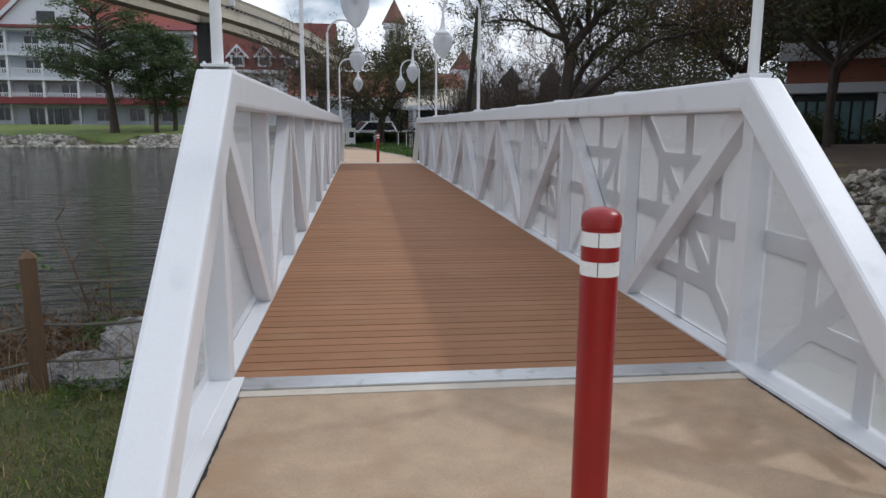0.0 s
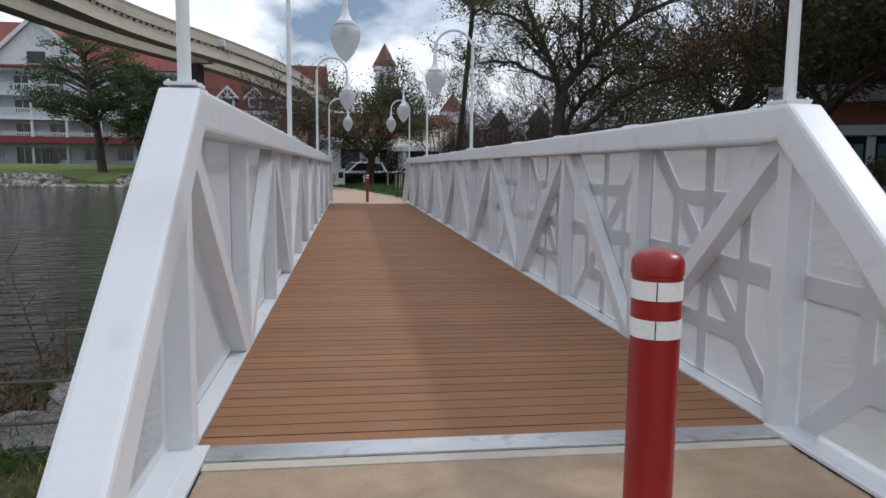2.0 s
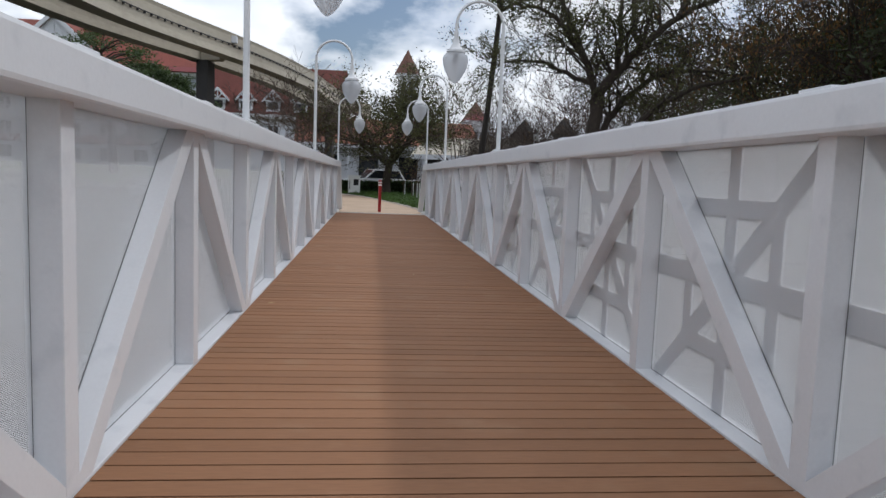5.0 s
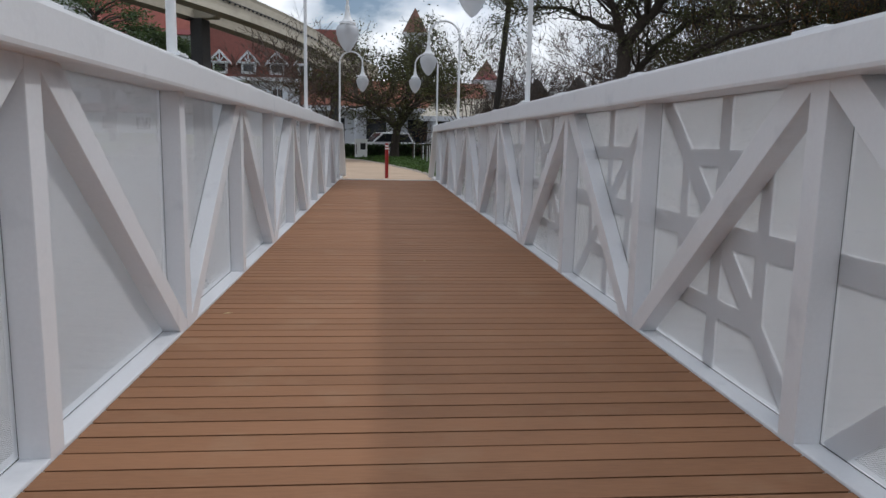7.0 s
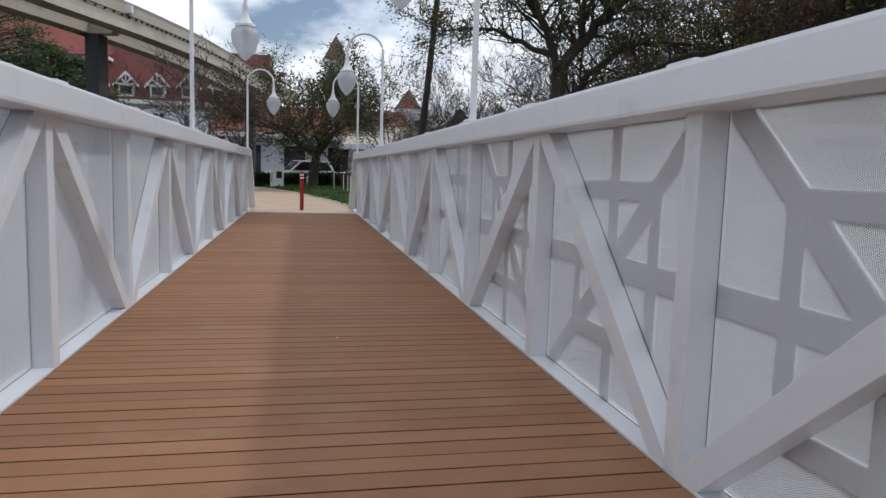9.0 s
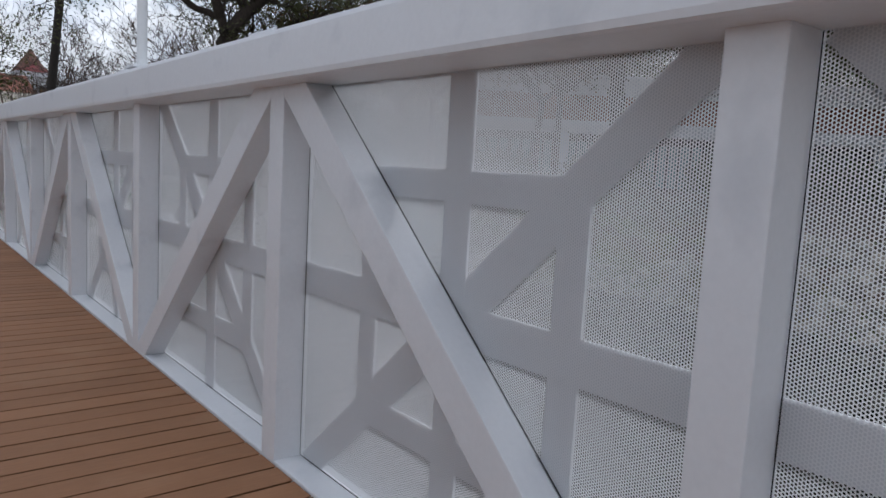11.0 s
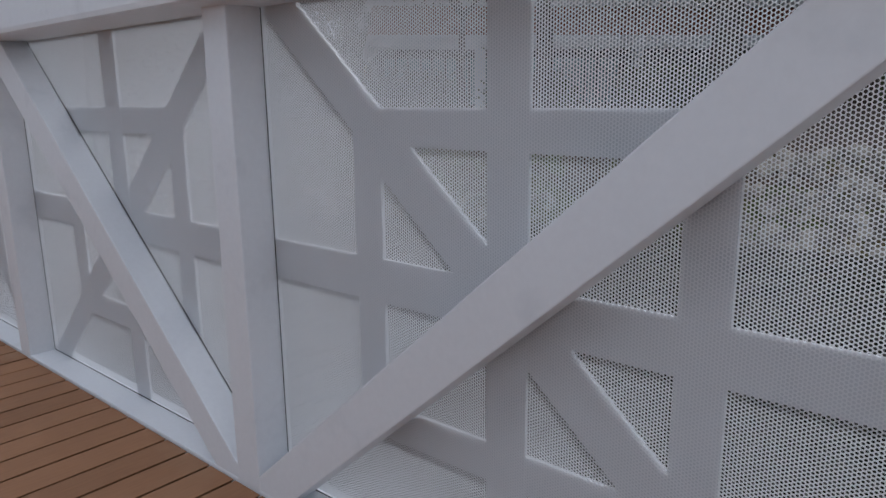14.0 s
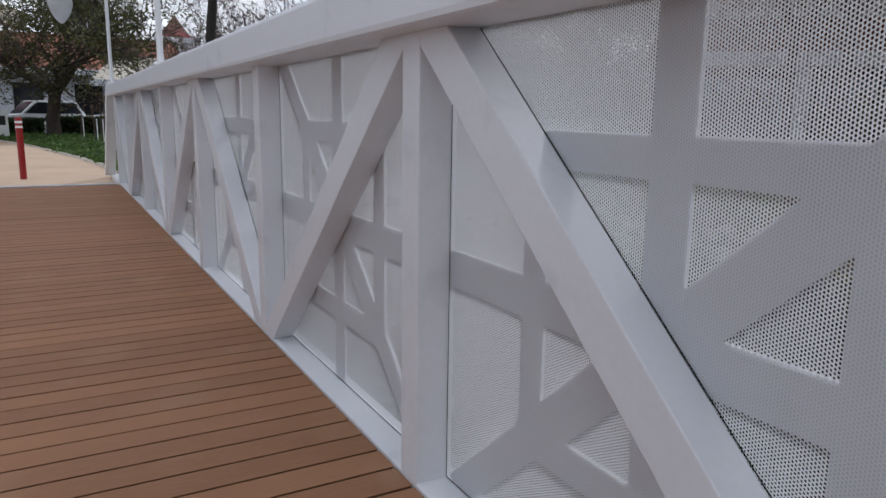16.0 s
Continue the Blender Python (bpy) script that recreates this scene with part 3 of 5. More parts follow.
# ---- rocks ----
def rock_mesh(seed, flat=0.6, fine=2):
    rnd = random.Random(seed)
    bm = bmesh.new()
    bmesh.ops.create_icosphere(bm, subdivisions=fine, radius=1.0)
    cuts = [(Vector((rnd.uniform(-1, 1), rnd.uniform(-1, 1), rnd.uniform(-0.6, 1))).normalized(), rnd.uniform(0.55, 0.85)) for _ in range(7)]
    for v in bm.verts:
        for n, d in cuts:
            e = v.co.dot(n) - d
            if e > 0:
                v.co -= n * e
        v.co *= 1 + 0.10 * noise.noise(v.co * 2.0 + Vector((seed, 0, 0)))
        if fine > 2:
            q = Vector((v.co.x * 2.5, v.co.y * 2.5, v.co.z * 7.0)) + Vector((0, seed, 0))
            v.co *= 1 + 0.13 * noise.noise(q) + 0.06 * noise.noise(q * 2.7) - 0.05 * abs(noise.noise(q * 1.4))
        v.co.z *= flat
    return mesh_of("boulder", bm, ROCK)


rocks = [rock_mesh(i + 3, random.uniform(0.5, 0.8), 1) for i in range(8)]


def slab_mesh(seed, flat, fine):
    me = rock_mesh(seed, flat, fine)
    me.materials[0] = ROCK_GREY
    return me


slabs = [slab_mesh(i + 40, random.uniform(0.45, 0.65), 5) for i in range(4)]


def boulder(x, y, z, s, label, group):
    o = new("boulder", random.choice(slabs))
    o.matrix_basis = pose(x, y, z, random.uniform(-15, 15), random.uniform(-15, 15), random.uniform(0, 360)) @ Matrix.Diagonal((s * random.uniform(0.8, 1.4), s, s * random.uniform(0.7, 1.0), 1))
    return tagged(o, label, "rock", group)


for x, y, z, s in ((-2.06, 0.46, -0.02, 0.42), (-1.64, 0.52, -0.02, 0.28), (-2.02, 0.84, 0.0, 0.42), (-1.66, 0.98, -0.07, 0.28), (-2.40, 0.70, -0.05, 0.26), (-1.62, 1.2, -0.12, 0.26), (-2.75, 0.9, -0.22, 0.26), (-2.2, 1.35, -0.36, 0.30)):
    boulder(x, y, z - 0.12, s * 0.86, "flat grey fissured limestone slab on the near bank", "rocks by the near bank")


def riprap(name, label, pts, count, size, stone=None):
    """A strip of heaped stones along a shore, as stuff."""
    V, F = [], []
    for _ in range(count):
        i = random.randrange(len(pts) - 1)
        t = random.random()
        a, b = Vector(pts[i]), Vector(pts[i + 1])
        p = a.lerp(b, t)
        side = (b - a).orthogonal().normalized()
        w = random.uniform(-1, 1)
        me = random.choice(rocks)
        s = size * random.uniform(0.55, 1.35)
        x, y = p.x + side.x * w * max(size * 3.0, 0.6), p.y + side.y * w * max(size * 3.0, 0.6)
        z = max(land(x, y), WZ - 0.1) + s * 0.1
        M = pose(x, y, z, random.uniform(-30, 30), random.uniform(-30, 30), random.uniform(0, 360)) @ Matrix.Diagonal((s * random.uniform(0.8, 1.3), s, s, 1))
        o = len(V)
        V += [tuple(M @ v.co) for v in me.vertices]
        F += [tuple(o + k for k in f.vertices) for f in me.polygons]
    return tagged(new(name, mesh_of(name, (V, F), stone or ROCK)), label, "rocks", kind="stuff")


riprap("rock_bank", "heaped pale stones along the far hotel shore", [(-64, 58.1), (-50, 58.1), (-36, 58.0), (-24, 58.0), (-12, 57.8)], 5200, 0.31, ROCK_PALE)
riprap("rock_bank", "heaped pale stones along the creek bank", [(10.6, -12), (9.9, -3), (9.5, 2), (9.9, 6), (9.2, 10), (7.6, 14.5), (5.2, 18.5)], 3600, 0.115, ROCK_DK)
riprap("rock_bank", "heaped stones at the bridge's far abutment", [(3.4, 20.4), (4.4, 19.4), (5.2, 18.5)], 40, 0.25)


# ---- plants ----
def leaf_cloud(V, F, c, spread, count, size, rnd, flat=1.0, droop=0.0):
    for _ in range(count):
        p = Vector((rnd.gauss(0, spread), rnd.gauss(0, spread), rnd.gauss(0, spread * flat))) + c
        a = Vector((rnd.uniform(-1, 1), rnd.uniform(-1, 1), rnd.uniform(-0.6, 0.6) - droop)).normalized()
        b = a.orthogonal().normalized()
        b.rotate(Matrix.Rotation(rnd.uniform(0, 6.28), 3, a))
        s = size * rnd.uniform(0.6, 1.4)
        o = len(V)
        V += [tuple(p - a * s), tuple(p + b * s * 0.42), tuple(p + a * s), tuple(p - b * s * 0.42)]
        F.append((o, o + 1, o + 2, o + 3))


def grow(V, F, tips, p, d, length, r, level, rnd, bend, split, minr, up):
    n = 5
    pts, rad = [tuple(p)], [r]
    q = Vector(p)
    d = Vector(d).normalized()
    for i in range(n):
        d = (d + Vector((rnd.uniform(-1, 1), rnd.uniform(-1, 1), rnd.uniform(-0.7, 1) * 0.7 + up)) * bend).normalized()
        q = q + d * length / n
        pts.append(tuple(q))
        rad.append(max(minr, r * (1 - 0.42 * (i + 1) / n)))
        if level <= 2:
            tips.append((Vector(q), level))
        if level > 0 and i >= 1 and rnd.random() < split:
            s = d.orthogonal()
            s.rotate(Matrix.Rotation(rnd.uniform(0, 6.28), 3, d))
            nd = (d * 0.55 + s.normalized() * rnd.uniform(0.6, 1.0) + Vector((0, 0, up * 0.8))).normalized()
            grow(V, F, tips, q, nd, length * rnd.uniform(0.5, 0.75), max(minr, rad[-1] * 0.6), level - 1, rnd, bend * 1.08, split, minr, up)
    tube(V, F, pts, rad, 8 if level > 2 else (5 if level > 1 else 3))
    if level > 0:
        for _ in range(2):
            s = d.orthogonal()
            s.rotate(Matrix.Rotation(rnd.uniform(0, 6.28), 3, d))
            grow(V, F, tips, q, (d * 0.8 + s.normalized() * 0.55).normalized(), length * rnd.uniform(0.55, 0.78), max(minr, rad[-1] * 0.75), level - 1, rnd, bend * 1.08, split, minr, up)


def tree(x, y, name, label, seed, trunk, r, limbs, limb_len, level, leaf, leaf_n, spread, leaf_size, lean=(0, 0), bend=0.22, split=0.55, up=0.12, base=None, flat=0.7, limb_up=0.5, bark=None, minr=0.012, moss=0, clumps=800):
    """A trunk that forks into limbs and twigs, with leaves scattered round the twigs."""
    rnd = random.Random(seed)
    z = land(x, y) if base is None else base
    t = thing(name, label, "tree", "trees", at=pose(x, y, z - 0.1))
    V, F, tips = [], [], []
    top = Vector((lean[0], lean[1], trunk))
    pts = [Vector((0, 0, 0)), top * 0.12, top * 0.45 + Vector((rnd.uniform(-.1, .1), rnd.uniform(-.1, .1), 0)), top]
    tube(V, F, [tuple(p) for p in pts], [r * 1.5, r * 1.08, r * 0.92, r * 0.8], 12)
    a0 = rnd.uniform(0, 6.28)
    for i in range(limbs):
        a = a0 + i * 6.283 / limbs + rnd.uniform(-0.35, 0.35)
        d = Vector((math.cos(a), math.sin(a), limb_up * rnd.uniform(0.6, 1.5)))
        grow(V, F, tips, tuple(top - Vector((0, 0, rnd.uniform(0, 0.12) * trunk))), d, limb_len * rnd.uniform(0.8, 1.2), r * rnd.uniform(0.45, 0.62), level, rnd, bend, split, minr, up)
    part("trunk", (V, F), bark or BARK, t, "trunk with forking limbs", True)
    if leaf_n:
        LV, LF = [], []
        for q, lv in rnd.sample(tips, min(len(tips), clumps)):
            leaf_cloud(LV, LF, q, spread * rnd.uniform(0.6, 1.4), int(leaf_n * rnd.uniform(0.3, 1.7)), leaf_size, rnd, flat, moss)
        part("crown", (LV, LF), leaf, t)
    return t


# oak on the creek bank, pine beyond the bridge end, oak by the car park
def limbed_oak(x, y, seed):
    """Short trunk, a few long arching limbs, fine twigs and thin clumps of leaves."""
    rnd = random.Random(seed)
    t = thing("oak_tree", "spreading evergreen oak with long arching limbs and thin leaves", "tree", "trees", at=pose(x, y, -0.2))
    limbs = [
        (0.27, [(-0.05, 0, 0), (-0.1, 0, 1.2), (-0.05, 0, 2.6), (0.05, 0, 3.6), (0.2, 0.1, 4.5)]),
        (0.15, [(0.0, 0, 3.9), (-0.25, -0.2, 4.9), (-1.0, -0.5, 5.9), (-1.9, -0.9, 6.5), (-2.9, -1.0, 6.7)]),
        (0.09, [(-0.2, 0, 4.6), (-1.1, 0.5, 5.1), (-2.1, 0.9, 5.4), (-3.0, 1.2, 5.2)]),
        (0.18, [(0.1, 0, 4.2), (0.6, -0.3, 5.0), (1.3, -0.6, 5.8), (2.3, -1.0, 6.7), (3.5, -1.3, 7.3), (4.7, -1.5, 7.9)]),
        (0.13, [(0.6, -0.3, 4.9), (0.85, 0.4, 5.9), (1.0, 0.9, 7.8), (0.9, 1.2, 9.4)]),
        (0.11, [(1.2, -0.6, 5.7), (1.3, 0.6, 7.0), (2.1, 1.5, 8.6), (2.6, 1.9, 9.6)]),
        (0.13, [(0.1, 0, 2.7), (0.9, 0.5, 3.9), (2.2, 0.9, 5.0), (3.6, 1.1, 5.4), (5.1, 1.0, 5.3), (6.4, 0.8, 5.6)]),
        (0.11, [(0.0, 0, 2.2), (1.2, -0.8, 3.4), (2.6, -1.3, 4.4), (4.1, -1.6, 4.8), (5.4, -1.6, 4.6)]),
        (0.10, [(-0.3, -0.2, 5.0), (-0.7, 0.7, 6.6), (-1.4, 1.0, 8.2), (-1.6, 1.2, 9.2)]),
        (0.12, [(2.2, -1.0, 6.6), (2.9, -0.4, 7.9), (3.8, 0.2, 9.2)]),
    ]
    V, F, tips = [], [], []
    for k, (r, ctrl) in enumerate(limbs):
        pts = []
        for a in range(len(ctrl) - 1):
            p0, p1, p2, p3 = (Vector(ctrl[max(0, min(len(ctrl) - 1, q))]) for q in (a - 1, a, a + 1, a + 2))
            for u in (0, 0.25, 0.5, 0.75):
                p = 0.5 * ((2 * p1) + (p2 - p0) * u + (2 * p0 - 5 * p1 + 4 * p2 - p3) * u * u + (3 * p1 - p0 - 3 * p2 + p3) * u ** 3)
                w = 0.05 if k else 0.02
                pts.append(p + Vector((rnd.uniform(-w, w), rnd.uniform(-w, w), rnd.uniform(-w, w))))
        pts.append(Vector(ctrl[-1]))
        n = len(pts)
        rad = [max(0.02, r * (1 - (0.3 if k == 0 else 0.8) * i / (n - 1))) * (1.5 if k == 0 and i == 0 else 1) for i in range(n)]
        tube(V, F, [tuple(p) for p in pts], rad, 9)
        if k == 0:
            continue
        for i in range(3, n):
            d = (pts[i] - pts[i - 1]).normalized()
            for _ in range(2 if i < n - 1 else 4):
                sd = d.orthogonal()
                sd.rotate(Matrix.Rotation(rnd.uniform(0, 6.28), 3, d))
                nd = d * 0.5 + sd.normalized() + Vector((0, 0, 0.25))
                grow(V, F, tips, tuple(pts[i]), nd, rnd.uniform(0.6, 1.35), max(0.016, rad[i] * 0.4), 2, rnd, 0.22, 0.42, 0.0075, 0.05)
    part("trunk", (V, F), BARK, t, "dark trunk with long arching limbs", True)
    LV, LF = [], []
    for q, lv in rnd.sample(tips, int(len(tips) * 0.085)):
        leaf_cloud(LV, LF, q, 0.19 * rnd.uniform(0.6, 1.5), int(34 * rnd.uniform(0.3, 1.8)), 0.042, rnd, 0.7)
    part("crown", (LV, LF), LEAF, t)
    return t


limbed_oak(6.9, 21.6, 11)
BARK_DK = mat("dark_pine_bark", (0.026, 0.021, 0.018), 0.95, var=0.35, scale=2, fine=24, bump=0.02, stretch=(1, 1, 0.3))
tree(4.05, 28.0, "pine_tree", "tall thin leaning pine with sparse tufts", 5, 9.4, 0.125, 7, 1.1, 2, LEAF_PINE, 20, 0.2, 0.075, (0.95, 0.6), base=-0.1, bend=0.3, limb_up=0.25, clumps=230, bark=BARK_DK)
tree(0.75, 44.5, "oak_tree", "rounded evergreen oak beside the parked cars", 21, 2.2, 0.30, 7, 2.6, 4, LEAF, 16, 0.34, 0.085, (0.2, 0), base=-0.1, limb_up=0.9, clumps=1250)


def hotel():
    t = thing("hotel", "long white balconied hotel with red roofs across the water", "building", at=pose(-34, 76, 1.0))
    W, H = 32, 2.52
    part("wall", boxed((-W, 3.0, -1), (W / 2, 14, 4 * H + 0.6)), SIDING_SH, t)
    for k in range(1, 5):
        part("balcony_floor", boxed((-W, 0.6, k * H - 0.2), (W / 2, 3.2, k * H + 0.12), 0.03), SIDING, t)
    part("awning_roof", prism(bmesh.new(), [(-0.6, H - 0.15), (-0.6, H - 0.05), (1.2, H + 0.75), (3.0, H + 0.75), (3.0, H - 0.15)], 0, -W, W / 2), MAROON, t)
    part("eave_roof", prism(bmesh.new(), [(0.0, 4 * H + 0.1), (3.0, 4 * H + 1.0), (3.0, 4 * H + 0.1)], 0, -W, W / 2), MAROON, t)
    n = 13
    for i in range(n):
        x = -W + 1.2 + i * 3.45
        for k in range(0, 4):
            z = k * H
            part("balcony_post", boxed((x - 0.12, 0.75, z), (x + 0.12, 1.0, z + H)), SIDING, t)
            if k > 0:
                part("balustrade", boxed((x + 0.1, 0.84, z + 0.95), (x + 3.35, 0.94, z + 1.05)), SIDING, t)
                bs = bmesh.new()
                for q in range(14):
                    box(bs, (x + 0.16 + q * 0.235, 0.86, z + 0.12), (x + 0.26 + q * 0.235, 0.91, z + 0.98))
                tagged(part("baluster", bs, SIDING, t), kind="stuff")
            w = part("window", boxed((x + 1.0, 2.93, z + 0.7), (x + 2.5, 3.02, z + 2.0)), WINDARK, t)
            part("frame", boxed((x + 1.72, 2.88, z + 0.7), (x + 1.8, 2.93, z + 2.0)), SIDING, w)
            for sx in (0.55, 2.55):
                part("shutter", boxed((x + sx, 2.9, z + 0.7), (x + sx + 0.4, 2.98, z + 2.0)), SIDING, w)
    rf = prism(bmesh.new(), [(3.0, 4 * H + 0.9), (9.0, 4 * H + 6.2), (14, 4 * H + 0.9)], 0, -W, W / 2)
    part("roof", rf, ROOFRED, t)
    for gx0 in (0.8, -17):
        gb = prism(bmesh.new(), [(gx0 - 5.2, 4 * H + 0.4), (gx0 + 5.2, 4 * H + 0.4), (gx0, 4 * H + 5.3)], 1, 1.4, 8)
        g = part("gable", gb, SIDING, t, "white gable with timber fretwork")
        for s in (-1, 1):
            b2 = prism(bmesh.new(), [(gx0 + s * 5.9, 4 * H + 0.25), (gx0, 4 * H + 5.8), (gx0, 4 * H + 5.3), (gx0 + s * 5.2, 4 * H + 0.25)], 1, 1.1, 8)
            part("gable_roof", b2, ROOFRED, g)
            part("bargeboard", prism(bmesh.new(), [(gx0 + s * 5.9, 4 * H + 0.2), (gx0, 4 * H + 5.75), (gx0, 4 * H + 5.2), (gx0 + s * 5.3, 4 * H + 0.2)], 1, 0.95, 1.12), SIDING, g)
        part("gable_window", boxed((gx0 - 0.9, 1.3, 4 * H + 0.7), (gx0 + 0.9, 1.42, 4 * H + 1.9)), WINDARK, g)
        for s in (-1, 0, 1):
            part("fret", boxed((gx0 + s * 0.7 - 0.06, 1.2, 4 * H + 3.1), (gx0 + s * 0.7 + 0.06, 1.3, 4 * H + 4.7 - abs(s) * 0.8)), SIDING, g)
    part("cupola", boxed((1.6, 6.5, 4 * H + 5.4), (4.4, 9.3, 4 * H + 7.0)), SIDING, t)
    part("porch_door", boxed((-2.3, 2.86, 0), (1.9, 2.95, 1.95)), WINDARK, t)
    for i in range(6):
        part("door_frame", boxed((-2.3 + i * 0.84 - 0.05, 2.78, 0), (-2.3 + i * 0.84 + 0.05, 2.86, 1.95)), SIDING, t)
    return t


hotel()


def red_wing():
    t = thing("hotel_wing", "hotel wing with a red roof and white gabled dormers", "building", at=pose(-14, 76, 0.2))
    part("wall", boxed((-4, 0.5, -1), (10.5, 12, 6.95)), SIDING_SH, t)
    part("roof", prism(bmesh.new(), [(0.0, 7.0), (3.2, 12.4), (9.5, 12.4), (12.5, 7.0)], 0, -4.4, 10.9), ROOFBROWN, t)
    part("cornice", boxed((-4.5, -0.25, 6.6), (11.0, 0.6, 7.0)), SIDING, t)
    for i in range(5):
        x = -2.42 + i * 2.85
        d = part("dormer", boxed((x - 0.72, 0.15, 7.3), (x + 0.72, 2.4, 8.45)), SIDING, t, "white gabled dormer")
        part("dormer_gable", prism(bmesh.new(), [(x - 0.95, 8.4), (x + 0.95, 8.4), (x, 9.35)], 1, 0.2, 2.8), ROOFRED, d)
        part("dormer_roof", prism(bmesh.new(), [(x - 1.15, 8.2), (x, 9.4), (x + 1.15, 8.2), (x + 1.15, 8.42), (x, 9.66), (x - 1.15, 8.42)], 1, 0.14, 3.0), ROOFRED, d)
        for q in (-1, 1):
            part("bargeboard", prism(bmesh.new(), [(x + q * 1.17, 8.12), (x, 9.4), (x, 9.66), (x + q * 1.17, 8.4)], 1, -0.05, 0.13), SIDING, d)
            part("strut", boxed((-0.05, -0.02, 0), (0.05, 0.1, 0.75), 0, pose(x, 0, 8.45, 0, q * 38, 0)), SIDING, d)
        part("strut", boxed((x - 0.05, -0.02, 8.45), (x + 0.05, 0.1, 9.4)), SIDING, d)
        part("dormer_sill", boxed((x - 0.9, -0.02, 8.36), (x + 0.9, 0.12, 8.5)), SIDING, d)
        w = part("dormer_window", boxed((x - 0.5, 0.08, 7.55), (x + 0.5, 0.16, 8.25)), WINDARK, d)
        w = part("window", boxed((x - 0.5, 0.42, 4.2), (x + 0.5, 0.51, 5.8)), WINDARK, t)
        part("frame", boxed((x - 0.04, 0.36, 4.2), (x + 0.04, 0.43, 5.8)), SIDING, w)
    return t


red_wing()


def guideway():
    """Twin concrete beams on a dark column, sweeping past the bridge."""
    t = thing("elevated_guideway", "twin weathered concrete guideway beams on a dark column", "elevated track")
    axis = [(-16.4, -16.0), (-14.6, 0.0), (-13.0, 16.0), (-12.0, 24.0), (-11.3, 28.4), (-10.2, 32.4), (-8.65, 36.9), (-7.6, 40.4), (-6.6, 44.4), (-5.5, 50.4), (-4.2, 60.0), (-1.5, 72.0)]
    fine = []
    for i in range(len(axis) - 1):
        p0, p1, p2, p3 = (Vector(axis[max(0, min(len(axis) - 1, j))]) for j in (i - 1, i, i + 1, i + 2))
        for u in np.linspace(0, 1, 8, endpoint=False):
            fine.append(0.5 * ((2 * p1) + (p2 - p0) * u + (2 * p0 - 5 * p1 + 4 * p2 - p3) * u * u + (3 * p1 - p0 - 3 * p2 + p3) * u ** 3))
    z0 = 6.85
    for off in (-1.1, 1.1):
        V, F = [], []
        prof = [(-0.40, 0.0), (0.40, 0.0), (0.34, 0.3), (0.34, 1.05), (0.40, 1.2), (-0.40, 1.2), (-0.34, 1.05), (-0.34, 0.3)]
        path = []
        for i, p in enumerate(fine):
            d = (fine[min(i + 1, len(fine) - 1)] - fine[max(i - 1, 0)]).normalized()
            s = Vector((d.y, -d.x))
            c = p + s * off
            path.append((c, s))
            V += [(c.x + s.x * a, c.y + s.y * a, z0 + b) for a, b in prof]
        n = len(prof)
        for i in range(len(fine) - 1):
            F += [(i * n + k, i * n + (k + 1) % n, (i + 1) * n + (k + 1) % n, (i + 1) * n + k) for k in range(n)]
        F += [tuple(range(n))[::-1], tuple((len(fine) - 1) * n + k for k in range(n))]
        bm = part("beam", (V, F), CEMENT, t)
        for sd in (-1, 1):
            V, F = [], []
            tube(V, F, [(c.x + s.x * sd * 0.42, c.y + s.y * sd * 0.42, z0 + 0.62) for c, s in path], [0.028] * len(path), 5)
            part("power_rail", (V, F), BLACKMETAL, bm)
        for c, s in path[1::1]:
            part("bracket", boxed((-0.43, -0.025, 0.54), (0.43, 0.025, 0.66), 0, pose(c.x, c.y, z0, 0, 0, -math.degrees(math.atan2(s.y, s.x)) * -1)), BLACKMETAL, bm)
    part("sign_box", boxed((-7.42, 36.2, z0 + 0.72), (-7.10, 36.5, z0 + 1.06), 0.02), SIDING, t, "small white box on the beam")
    for cx, cy, rot in ((-9.0, 37.9, -17), (-3.9, 62.0, -12)):
        c = part("column", prism(bmesh.new(), [(-0.33, -0.4), (0.33, -0.4), (0.33, 0.4), (-0.33, 0.4)], 2, -1.5, z0 - 0.01, 0.08), CEMENT_DK, t, "dark concrete column")
        c.matrix_basis = pose(cx, cy, 0, 0, 0, rot)
        h = part("cross_head", prism(bmesh.new(), [(-0.9, z0), (0.9, z0), (1.14, z0 + 0.3), (1.14, z0 + 0.7), (-1.14, z0 + 0.7), (-1.14, z0 + 0.3)], 1, -0.3, 0.3, 0.03), CEMENT, t)
        h.matrix_basis = pose(cx, cy, 0, 0, 0, rot)
    return t


guideway()


def turret(x, y, z0, w, h, rh, name, label, roof, windows=True, wall=None):
    t = thing(name, label, "tower", at=pose(x, y, z0))
    part("wall", boxed((-w / 2, -w / 2, 0), (w / 2, w / 2, h), 0.05), wall or SIDING, t)
    part("cornice", boxed((-w / 2 - 0.3, -w / 2 - 0.3, h - 0.3), (w / 2 + 0.3, w / 2 + 0.3, h + 0.15)), wall or SIDING, t)
    bm = bmesh.new()
    bmesh.ops.create_cone(bm, cap_ends=True, segments=8, radius1=w * 0.72, radius2=0.05, depth=rh, matrix=Matrix.Translation((0, 0, h + 0.15 + rh / 2)))
    part("spire", bm, roof, t)
    if windows:
        for k in (-1, 1):
            part("window", boxed((k * w * 0.2 - 0.3, -w / 2 - 0.06, h - 2.4), (k * w * 0.2 + 0.3, -w / 2 + 0.02, h - 1.0)), WINDARK, t)
    return t


